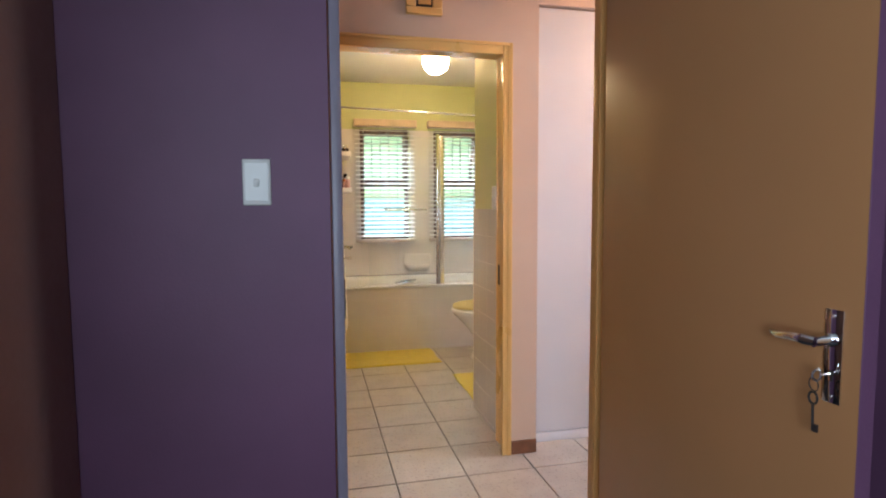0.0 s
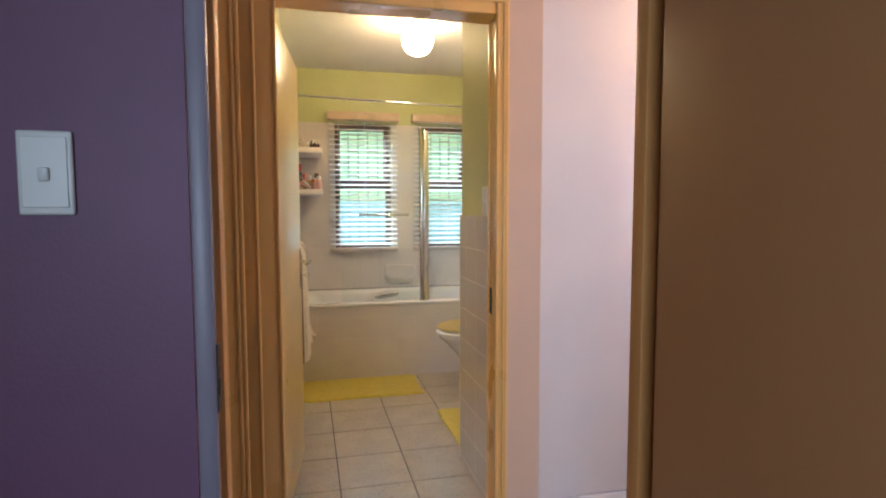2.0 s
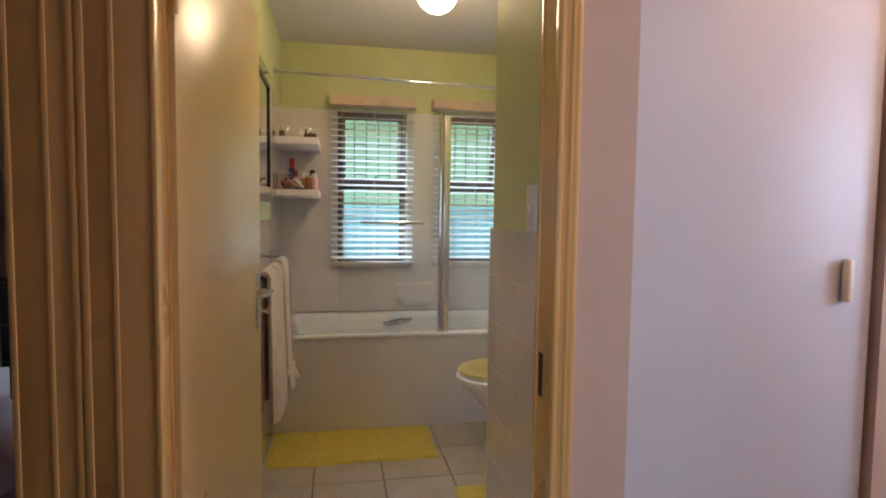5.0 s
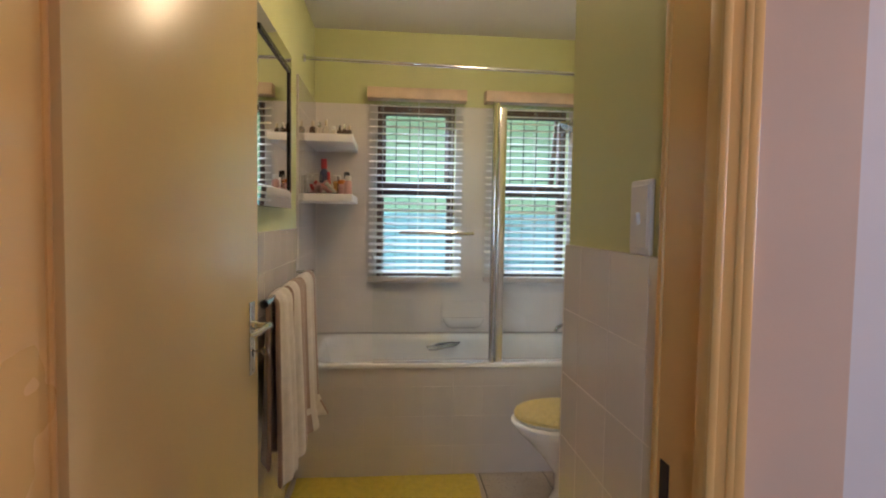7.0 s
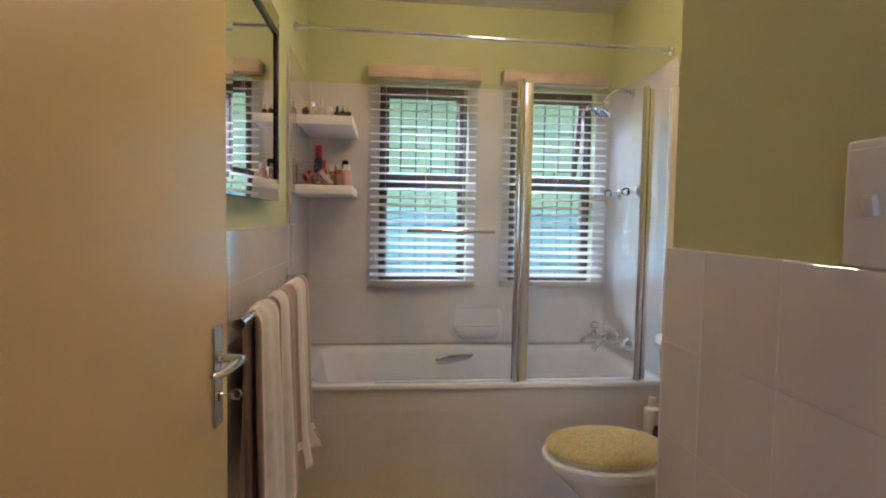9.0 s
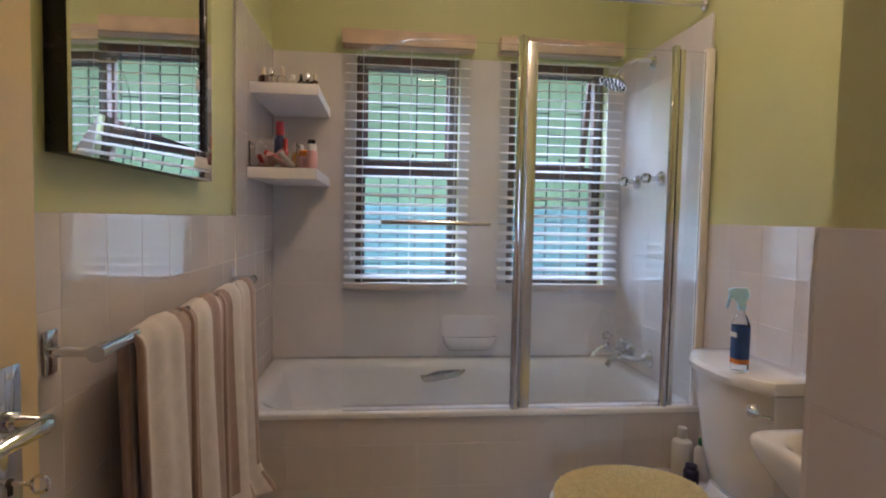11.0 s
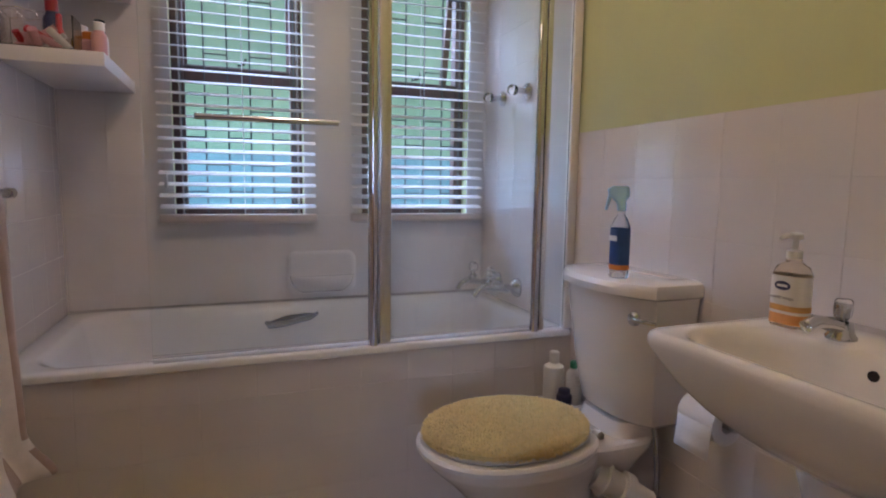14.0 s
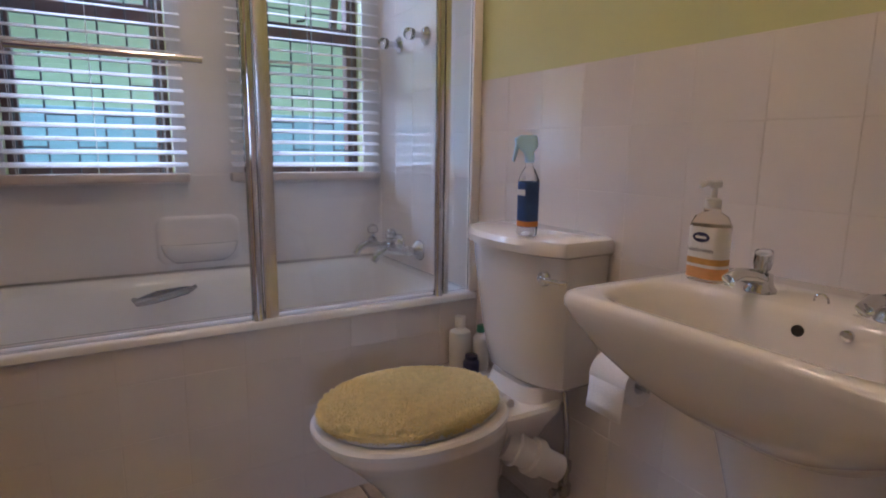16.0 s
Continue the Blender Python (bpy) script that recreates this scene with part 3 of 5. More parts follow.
screen_part("seal", box(0.43, 1.62, 4.797, 4.803, 0.5905, 0.6055, 0.001), CLEARP)


# wall taps
def cross_tap(root, y, z, reach=0.055):
    b = lathe([(0.033, -0.001), (0.033, -0.006), (0.024, -0.016), (0.012, -0.022), (0.012, -reach)], 20, "X", (0, y, z))
    t = part("tap_body", b, CHROME, root)
    b = lathe([(0.014, -reach), (0.021, -reach - 0.004), (0.022, -reach - 0.026), (0.015, -reach - 0.036), (0.004, -reach - 0.038)], 8, "X", (0, y, z))
    part("tap_handle", b, CLEARP, t, "clear faceted plastic handle")


for yy in (5.205, 5.385):
    bt = empty("bath_tap", 1.775, yy, 0.665, "chrome bath tap on the tiled end wall", "tap", "bath taps")
    b = lathe([(0.041, -0.001), (0.041, -0.006), (0.036, -0.016), (0.022, -0.027), (0.017, -0.032)], 24, "X")
    part("flange", b, CHROME, bt)
    b = lathe([(0.014, -0.030), (0.014, -0.045), (0.020, -0.048), (0.020, -0.060), (0.014, -0.063), (0.012, -0.09)], 16, "X")
    tube([(-0.088, 0, 0), (-0.12, 0, 0.008), (-0.155, 0, 0.010), (-0.185, 0, -0.004), (-0.202, 0, -0.030)], [0.012, 0.016, 0.014, 0.0135, 0.013], 14, b)
    lathe([(0.013, 0.004), (0.013, 0.022), (0.018, 0.024), (0.018, 0.034), (0.009, 0.040), (0.009, 0.052)], 14, "Z", (-0.128, 0, 0), b)
    part("spout", b, CHROME, bt)
    b = lathe([(0.010, 0.050), (0.021, 0.056), (0.023, 0.074), (0.019, 0.082), (0.005, 0.083)], 8, "Z", (-0.128, 0, 0))
    h = part("tap_handle", b, CLEARP, bt, "clear faceted plastic handle")
    part("tap_button", lathe([(0.015, 0.0835), (0.015, 0.088), (0.010, 0.092), (0.003, 0.093)], 16, "Z", (-0.128, 0, 0)), CHROME, h, "round chrome button")
for y in (5.158, 5.385):
    tp = empty("shower_tap", 1.775, y, 1.475, "chrome wall tap with a clear plastic handle", "tap", "shower taps")
    cross_tap(tp, 0, 0)
# shower arm and rose
sh = empty("overhead_shower", 1.775, 5.27, 2.005, "chrome shower rose on a short bent arm", "shower head")
b = lathe([(0.028, -0.001), (0.028, -0.008), (0.012, -0.014)], 18, "X")
tube([(0, 0, 0), (-0.04, 0.0, 0.012), (-0.10, 0.005, 0.005), (-0.145, 0.01, -0.03), (-0.165, 0.015, -0.06)], 0.0095, 12, b)
part("arm", b, CHROME, sh)
b = lathe([(0.013, 0.028), (0.016, 0.012), (0.063, -0.002), (0.069, -0.010), (0.066, -0.018), (0.003, -0.019)], 28)
b.transform(Matrix.Translation((-0.175, 0.02, -0.085)) @ Matrix.Rotation(radians(24), 4, "Y"))
rose = part("rose", b, CHROME, sh)
b = bmesh.new()
for ring, cnt in ((0.018, 6), (0.036, 12), (0.054, 18)):
    for i in range(cnt):
        a = 2 * math.pi * i / cnt
        lathe([(0.0052, -0.0185), (0.0042, -0.0215)], 6, "Z", (ring * math.cos(a), ring * math.sin(a), 0), b)
b.transform(Matrix.Translation((-0.175, 0.02, -0.085)) @ Matrix.Rotation(radians(24), 4, "Y"))
part("nozzles", b, RUBBER, rose, "dark rubber nozzles")
# curtain rod
rod = empty("curtain_rod", 0.91, 4.955, 2.152, "thin chrome shower curtain rod between the walls", "curtain rod")
b = tube([(-0.872, 0.085, 0.038), (0.864, -0.085, -0.038)], 0.0095, 14)
part("rod", b, CHROME, rod)
for x, y, z, s in ((-0.867, 0.085, 0.038, 1), (0.864, -0.085, -0.038, -1)):
    b = lathe([(0.022, 0.0), (0.022, s * 0.006), (0.014, s * 0.014)], 18, "X", (x, y, z))
    part("flange", b, CHROME, rod)
# soap dish recessed look: ceramic dish on the back wall
dish = empty("soap_dish", 0.97, 5.58, 0.68, "white ceramic soap dish on the tiles", "soap dish")
b = loft([rounded(0.035, 0.03, 0.30, 0.185, 0.04, 0.0, 6), rounded(0.035, 0.03, 0.30, 0.185, 0.04, 0.006, 6), rounded(0.035, 0.03, 0.285, 0.17, 0.04, 0.012, 6),
          rounded(0.035, 0.045, 0.25, 0.12, 0.035, 0.0125, 6), rounded(0.035, 0.045, 0.20, 0.08, 0.03, 0.0115, 6)])
b.transform(Matrix.Rotation(radians(90), 4, "X"))
part("plate", b, TILE, dish)


def half_bowl(w, d, z):
    return [(0.035 + w / 2 * math.cos(math.pi * i / 20), -0.010 - d * math.sin(math.pi * i / 20) ** 0.6, z) for i in range(21)]


b = loft([half_bowl(0.17, 0.010, -0.058), half_bowl(0.21, 0.030, -0.048), half_bowl(0.255, 0.050, -0.022), half_bowl(0.275, 0.058, 0.014), half_bowl(0.271, 0.056, 0.018),
          half_bowl(0.255, 0.048, 0.0175), half_bowl(0.235, 0.038, 0.014), half_bowl(0.18, 0.02, 0.013)])
part("tray", b, TILE, dish, "", 60)

# ---- ceiling lamp ----
cl = empty("ceiling_globe", 0.905, 4.18, CEIL, "lit white opal glass globe on the bathroom ceiling", "ceiling light")
b = lathe([(0.055, 0.0), (0.055, -0.012), (0.045, -0.022)], 28)
part("base", b, PLASTIC, cl)
b = bmesh.new()
bmesh.ops.create_uvsphere(b, u_segments=40, v_segments=24, radius=0.103)
b.transform(Matrix.Translation((0, 0, -0.116)))
part("globe", b, GLOBE, cl)
hl = empty("hall_lamp", 2.05, 2.05, CEIL, "lit opal glass ceiling lamp in the hall", "ceiling light")
b = lathe([(0.09, 0.0), (0.09, -0.015), (0.08, -0.02)], 28)
part("base", b, PLASTIC, hl)
b = lathe([(0.078, -0.018), (0.10, -0.04), (0.098, -0.08), (0.06, -0.115), (0.005, -0.125)], 32)
part("bowl", b, HALLBOWL, hl)

# ---- toilet ----
TY = 4.405
wc = empty("toilet", 1.45, TY, 0, "white ceramic close-coupled toilet with a pale yellow lid cover", "toilet")


def wc_part(name, b, mat, label="", parent=None):
    b.transform(Matrix.Translation((-1.45, -TY, 0)))
    return part(name, b, mat, parent or wc, label)


loops = []
for x, rx, ry, z in ((1.45, 0.205, 0.115, 0.0), (1.45, 0.195, 0.108, 0.03), (1.445, 0.155, 0.085, 0.09), (1.435, 0.150, 0.090, 0.17), (1.405, 0.185, 0.118, 0.26),
                     (1.372, 0.222, 0.150, 0.335), (1.350, 0.242, 0.178, 0.375), (1.345, 0.244, 0.184, 0.388), (1.345, 0.242, 0.182, 0.402)):
    loops.append(oval(x, TY, rx, ry, z, 48, 2.2))
wc_part("bowl", loft(loops), CERAMIC)
b = loft([rounded(1.60, TY, 0.16, 0.16, 0.06, 0.26, 6), rounded(1.61, TY, 0.24, 0.22, 0.08, 0.345, 6), rounded(1.61, TY, 0.28, 0.27, 0.09, 0.390, 6), rounded(1.61, TY, 0.28, 0.27, 0.09, 0.404, 6), rounded(1.61, TY, 0.265, 0.255, 0.085, 0.412, 6)])
wc_part("shelf", b, CERAMIC)
b = loft([rounded(1.685, TY, 0.16, 0.22, 0.05, 0.406, 6), rounded(1.69, TY, 0.14, 0.20, 0.05, 0.452, 6)])
wc_part("cistern_seat", b, CERAMIC)
b = loft([oval(1.332, TY, 0.240, 0.182, 0.4035, 48, 2.2), oval(1.332, TY, 0.250, 0.194, 0.409, 48, 2.2), oval(1.332, TY, 0.250, 0.194, 0.419, 48, 2.2), oval(1.332, TY, 0.242, 0.186, 0.426, 48, 2.2)])
wc_part("seat", b, PLASTIC)
b = loft([oval(1.330, TY, 0.216, 0.164, 0.427, 44, 2.2), oval(1.330, TY, 0.222, 0.170, 0.432, 44, 2.2), oval(1.330, TY, 0.218, 0.166, 0.441, 44, 2.2)])
lid = wc_part("lid", b, PLASTIC)
# shaggy cover: a domed pad with tufts
rnd = random.Random(4)
b = loft([oval(1.330, TY + 0.006, 0.212, 0.160, 0.433, 44, 2.2), oval(1.330, TY + 0.006, 0.227, 0.174, 0.440, 44, 2.2), oval(1.330, TY + 0.006, 0.229, 0.176, 0.452, 44, 2.2), oval(1.330, TY + 0.006, 0.205, 0.155, 0.466, 44, 2.2),
          oval(1.330, TY, 0.15, 0.11, 0.474, 44, 2.1), oval(1.330, TY, 0.07, 0.05, 0.477, 44, 2.1)])
for i in range(9000):
    a, q = rnd.uniform(0, 2 * math.pi), math.sqrt(rnd.random())
    rim = i % 5 == 0
    if rim:
        q = 1.0
    px, py = 1.330 + 0.227 * q * math.cos(a), TY + 0.006 + 0.174 * q * math.sin(a)
    pz = rnd.uniform(0.436, 0.456) if rim else 0.477 - 0.021 * q ** 5
    s, hgt = rnd.uniform(0.0034, 0.0050), rnd.uniform(0.0025, 0.0065)
    out = rnd.uniform(0.002, 0.007) * q ** 4
    dx, dy = rnd.uniform(-0.0035, 0.0035) + out * math.cos(a), rnd.uniform(-0.0035, 0.0035) + out * math.sin(a)
    if rim:
        hgt *= 0.3
    v = [b.verts.new((px + s * math.cos(k * 2.094), py + s * math.sin(k * 2.094), pz - 0.003)) for k in range(3)]
    w = [b.verts.new((px + dx + 0.6 * s * math.cos(k * 2.094), py + dy + 0.6 * s * math.sin(k * 2.094), pz + hgt)) for k in range(3)]
    for k in range(3):
        b.faces.new((v[k], v[(k + 1) % 3], w[(k + 1) % 3], w[k]))
    b.faces.new(w)
wc_part("lid_cover", b, YELLOWPILE, "pale yellow shaggy lid cover", None)
for s in (-1, 1):
    b = lathe([(0.012, -0.012), (0.012, 0.012)], 14, "Y", (1.568, TY + s * 0.075, 0.424))
    box(1.556, 1.582, TY + s * 0.075 - 0.012, TY + s * 0.075 + 0.012, 0.411, 0.424, 0.003, 1, b)
    wc_part("hinge", b, PLASTIC)


def bow(x_back, depth, half, z, bulge, n=14):
    pts = [(x_back, TY - half, z)]
    for i in range(n + 1):
        u = -1 + 2 * i / n
        pts.append((x_back - depth - bulge * (1 - abs(u) ** 2.6), TY + u * half, z))
    pts.append((x_back, TY + half, z))
    return pts[::-1]


b = loft([bow(1.770, 0.075, 0.130, 0.453, 0.04), bow(1.770, 0.088, 0.152, 0.456, 0.05), bow(1.770, 0.098, 0.164, 0.468, 0.052), bow(1.772, 0.112, 0.176, 0.56, 0.056), bow(1.772, 0.130, 0.192, 0.72, 0.06), bow(1.772, 0.138, 0.198, 0.813, 0.06)])
wc_part("cistern", b, CERAMIC)
b = loft([bow(1.773, 0.140, 0.202, 0.8135, 0.062), bow(1.773, 0.150, 0.208, 0.819, 0.068), bow(1.773, 0.152, 0.209, 0.838, 0.069), bow(1.773, 0.146, 0.204, 0.851, 0.067), bow(1.773, 0.125, 0.190, 0.857, 0.060), bow(1.770, 0.08, 0.14, 0.859, 0.04)])
wc_part("cistern_lid", b, CERAMIC, "", None)
b = lathe([(0.019, 0.0), (0.019, -0.008), (0.015, -0.014), (0.004, -0.016)], 18, "X", (1.592, 4.232, 0.768))
tube([(1.578, 4.232, 0.768), (1.576, 4.20, 0.770), (1.588, 4.155, 0.771)], [0.006, 0.0055, 0.005], 10, b)
wc_part("flush_lever", b, CHROME)
# white ribbed connector from the pan to the soil pipe
b = lathe([(0.050, 0.0), (0.050, 0.034), (0.060, 0.036), (0.060, 0.044), (0.049, 0.047), (0.049, 0.092), (0.063, 0.095), (0.063, 0.126), (0.054, 0.130), (0.048, 0.131), (0.046, 0.20)], 28, "X")
b.transform(Matrix.Translation((1.545, TY - 0.088, 0.325)) @ Matrix.Rotation(radians(-20), 4, "Z") @ Matrix.Rotation(radians(30), 4, "Y") @ Matrix.Diagonal((0.9, 0.8, 0.8, 1)))
wc_part("waste_pipe", b, PLASTIC)
b = tube([(1.738, 4.285, 0.0), (1.738, 4.285, 0.30), (1.730, 4.288, 0.40), (1.722, 4.295, 0.457)], 0.008, 10)
lathe([(0.014, 0.13), (0.017, 0.14), (0.017, 0.165), (0.012, 0.17), (0.012, 0.20), (0.016, 0.205), (0.016, 0.232), (0.010, 0.236)], 14, "Z", (1.738, 4.285, 0), b)
lathe([(0.005, 0.0), (0.005, -0.022), (0.011, -0.024), (0.011, -0.034)], 12, "X", (1.725, 4.285, 0.152), b)
wc_part("supply_pipe", b, GREYCHROME, "dull chrome supply pipe with a valve")

# ---- basin ----
bs = empty("washbasin", 1.56, 3.655, 0.84, "white ceramic wall basin with two pillar taps", "basin")


def bs_part(name, b, mat, label="", parent=None):
    b.transform(Matrix.Translation((-1.56, -3.655, -0.84)))
    return part(name, b, mat, parent or bs, label)


BX0, BX1, BY0, BY1 = 1.338, 1.772, 3.395, 3.915
cxb, cyb = (BX0 + BX1) / 2, (BY0 + BY1) / 2
wb, db = BX1 - BX0, BY1 - BY0
loops = [rounded(cxb + 0.07, cyb, 0.22, 0.22, 0.09, 0.640, 10), rounded(cxb + 0.045, cyb, 0.32, 0.28, 0.10, 0.675, 10), rounded(cxb + 0.025, cyb, wb - 0.06, db - 0.20, 0.10, 0.708, 10),
         rounded(cxb + 0.012, cyb, wb - 0.030, db - 0.14, 0.09, 0.735, 10), rounded(cxb + 0.004, cyb, wb - 0.012, db - 0.085, 0.07, 0.765, 10), rounded(cxb, cyb, wb - 0.002, db - 0.028, 0.048, 0.800, 10),
         rounded(cxb, cyb, wb + 0.002, db + 0.002, 0.036, 0.822, 10), rounded(cxb, cyb, wb + 0.001, db + 0.001, 0.036, 0.833, 10), rounded(cxb, cyb, wb - 0.006, db - 0.006, 0.035, 0.840, 10), rounded(cxb, cyb, wb - 0.018, db - 0.018, 0.033, 0.843, 10)]
bowl_x, bowl_w = BX0 + 0.030 + 0.105, 0.21
for w, d, r, z in ((bowl_w + 0.012, db - 0.062, 0.08, 0.8425), (bowl_w, db - 0.075, 0.08, 0.839), (bowl_w - 0.012, db - 0.09, 0.085, 0.830), (bowl_w - 0.022, db - 0.11, 0.08, 0.81), (bowl_w - 0.034, db - 0.14, 0.08, 0.78), (bowl_w - 0.06, db - 0.20, 0.07, 0.735), (0.10, 0.16, 0.049, 0.705), (0.05, 0.06, 0.02, 0.70)):
    loops.append(rounded(bowl_x, cyb, w, d, r, z, 10))
b = loft(loops)
bs_part("bowl", b, CERAMIC)
b = loft([rounded(1.65, cyb, 0.22, 0.23, 0.08, 0.0, 8), rounded(1.65, cyb, 0.20, 0.21, 0.08, 0.06, 8), rounded(1.655, cyb, 0.18, 0.19, 0.08, 0.3, 8), rounded(1.65, cyb, 0.20, 0.22, 0.09, 0.5, 8), rounded(1.635, cyb, 0.24, 0.28, 0.10, 0.66, 8)])
bs_part("pedestal", b, CERAMIC)
for yy in (3.748, 3.566):
    x = 1.622
    b = lathe([(0.024, 0.843), (0.024, 0.848), (0.019, 0.854), (0.017, 0.872), (0.010, 0.875)], 20, "Z", (x, yy, 0))
    tube([(x, yy, 0.862), (x - 0.035, yy, 0.873), (x - 0.066, yy, 0.877), (x - 0.088, yy, 0.871), (x - 0.092, yy, 0.862)], [0.014, 0.0125, 0.0115, 0.011, 0.0105], 12, b)
    t = bs_part("pillar_tap", b, CHROME)
    b = lathe([(0.009, 0.873), (0.009, 0.878), (0.0125, 0.880), (0.0145, 0.890), (0.0140, 0.908), (0.011, 0.912), (0.003, 0.913)], 8, "Z", (x, yy, 0))
    bs_part("tap_handle", b, CLEARP, "clear faceted plastic tap handle", t)
    b = lathe([(0.0085, 0.873), (0.0085, 0.902)], 12, "Z", (x, yy, 0))
    bs_part("spindle", b, CHROME, "", t)
b = lathe([(0.0085, 0.0), (0.0085, -0.003)], 16, "X", (1.568, 3.657, 0.812))
bs_part("overflow_hole", b, RUBBER)
b = lathe([(0.008, 0.0), (0.008, -0.006), (0.003, -0.008)], 14, "X", (1.566, 3.593, 0.824))
bs_part("chain_stay", b, CHROME)
b = tube([(1.640, 3.665 + 0.010 * math.cos(a * math.pi / 8), 0.843 + 0.012 * math.sin(a * math.pi / 8)) for a in range(9)], 0.0018, 6)
bs_part("chain_ring", b, CHROME)

# ---- towel rail and towels ----
tr = empty("towel_rail", 0.045, 4.28, 1.06, "chrome towel rail on two wall brackets", "towel rail")
b = tube([(0.075, -0.545, 0.0), (0.075, 0.56, 0.0)], 0.0115, 16)
part("rail", b, CHROME, tr)
for y in (-0.535, 0.54):
    b = box(0.0, 0.004, y - 0.017, y + 0.017, -0.035, 0.035, 0.0015)
    tube([(0.003, y, 0.0), (0.075, y, 0.0)], 0.0085, 12, b)
    lathe([(0.0145, -0.014), (0.0145, 0.014)], 16, "Y", (0.075, y, 0), b)
    part("bracket", b, CHROME, tr)


def towel(y0, y1, front, back, stripes, label, phase, folds=7.0, flare=False):
    """A folded striped towel hung over the rail: a wavy sheet with thickness, striped across its width."""
    root = empty("towel", 0.12, (y0 + y1) / 2, 1.06, label, "towel", "towels on the rail")
    n, m = 40, 44
    b = bmesh.new()
    xr = 0.075 + 0.045
    th = 0.016
    total = front + 0.05 + back
    grid = []
    for i in range(n + 1):
        u = i / n
        y = y0 + (y1 - y0) * u
        row = []
        for j in range(m + 1):
            d = total * j / m
            if d < back:
                x, z = xr - 0.016 - 0.010, 1.06 - (back - d)
                hang = (back - d) / back
                side = -1
            elif d < back + 0.05:
                a = (d - back) / 0.05 * math.pi
                x, z = xr - 0.024 * math.cos(a), 1.063 + 0.018 * math.sin(a)
                hang, side = 0, 1
            else:
                x, z = xr + 0.024, 1.06 - (d - back - 0.05)
                hang = (d - back - 0.05) / front
                side = 1
            wave = math.sin(u * folds + phase + hang * 0.7) * 0.017 + math.sin(u * 23 + phase * 2) * 0.004
            x += side * (wave * (0.55 + 0.6 * hang) + 0.012 * hang) + 0.004
            if hang == 0:
                z += wave * 0.55
            if side < 0:
                x = max(x, 0.065)
            yy = y + (u - 0.5) * -0.05 * hang + 0.006 * math.sin(hang * 5 + phase)
            zz = z + (0.012 * math.sin(u * 7 + phase) * hang)
            if flare and side > 0 and hang > 0.84:
                yy += 0.07 * u * (hang - 0.84) / 0.16
                x += 0.05 * u * (hang - 0.84) / 0.16
            row.append((x, yy, zz))
        grid.append(row)
    front_v = [[b.verts.new(p) for p in row] for row in grid]
    for i in range(n):
        for j in range(m):
            f = b.faces.new((front_v[i][j], front_v[i + 1][j], front_v[i + 1][j + 1], front_v[i][j + 1]))
            u = (i + 0.5) / n
            d = total * (j + 0.5) / m - back - 0.05
            f.material_index = 1 if any(a < u < c for a, c in stripes) else 0
            if flare and 0.82 < d / front < 0.86:
                f.material_index = 0
    b.transform(Matrix.Translation((-0.12, -(y0 + y1) / 2, -1.06)))
    o = part("cloth", b, [TOWELW, TOWELT], root, "", 80)
    md = o.modifiers.new("thickness", "SOLIDIFY")
    md.thickness, md.offset = th, 0
    md2 = o.modifiers.new("soft", "SUBSURF")
    md2.levels = md2.render_levels = 1
    return root


towel(3.85, 4.105, 0.66, 0.60, [(0.0, 0.06), (0.56, 1.0)], "white and taupe striped terry towel folded over the rail", 4.4, 6.5)
towel(4.10, 4.36, 0.68, 0.50, [(0.0, 0.18), (0.40, 0.60), (0.82, 1.0)], "white and taupe striped terry towel folded over the rail", 3.7, 8.0)
towel(4.355, 4.665, 0.68, 0.55, [(0.0, 0.20), (0.42, 0.62), (0.80, 1.0)], "white and taupe striped terry towel with a turned-out hem", 3.9, 11.0, True)

# ---- mirror ----
mr = empty("mirror", 0.032, 4.13, 1.70, "square wall mirror in a black frame above the towel rail", "mirror")
my0, my1, mz0, mz1 = 3.765, 4.495, 1.375, 2.045
yc, zc = 4.13, 1.70
part("backing", box(0.0, 0.036, my0 - yc, my1 - yc, mz0 - zc, mz1 - zc, 0.002), BLACK, mr)
hw, hh = (my1 - my0) / 2, (mz1 - mz0) / 2
zo = (mz0 + mz1) / 2 - zc
bw = 0.075
corn = [(-hw, -hh), (hw, -hh), (hw, hh), (-hw, hh)]
inn = [(-hw + bw, -hh + bw), (hw - bw, -hh + bw), (hw - bw, hh - bw), (-hw + bw, hh - bw)]
for k in range(4):
    j = (k + 1) % 4
    b = bmesh.new()
    o1, o2, i2, i1 = corn[k], corn[j], inn[j], inn[k]
    v = [b.verts.new((0.0420, o1[0], o1[1] + zo)), b.verts.new((0.0420, o2[0], o2[1] + zo)), b.verts.new((0.0475, i2[0], i2[1] + zo)), b.verts.new((0.0475, i1[0], i1[1] + zo))]
    w = [b.verts.new((0.0361, p.co.y, p.co.z)) for p in v]
    b.faces.new(v)
    b.faces.new(w[::-1])
    for q in range(4):
        b.faces.new((v[q], v[(q + 1) % 4], w[(q + 1) % 4], w[q]))
    part("border_facet", b, MIRROR, mr, "", 5)
b = bmesh.new()
for k in (1,):
    s = 1
    y_ = s * (hw - bw)
    box(0.038, 0.054, *sorted((y_, y_ - s * 0.022)), -hh + bw + zo, hh - bw + zo, 0.002, 1, b)
box(0.038, 0.054, -hw + bw, hw - bw, hh - bw - 0.022 + zo, hh - bw + zo - 0.0004, 0.002, 1, b)
part("inner_frame", b, BLACK, mr)
part("glass", box(0.0365, 0.046, -hw + bw + 0.001, hw - bw - 0.001, -hh + bw + 0.001 + zo, hh - bw - 0.001 + zo), MIRROR, mr, "", 5)

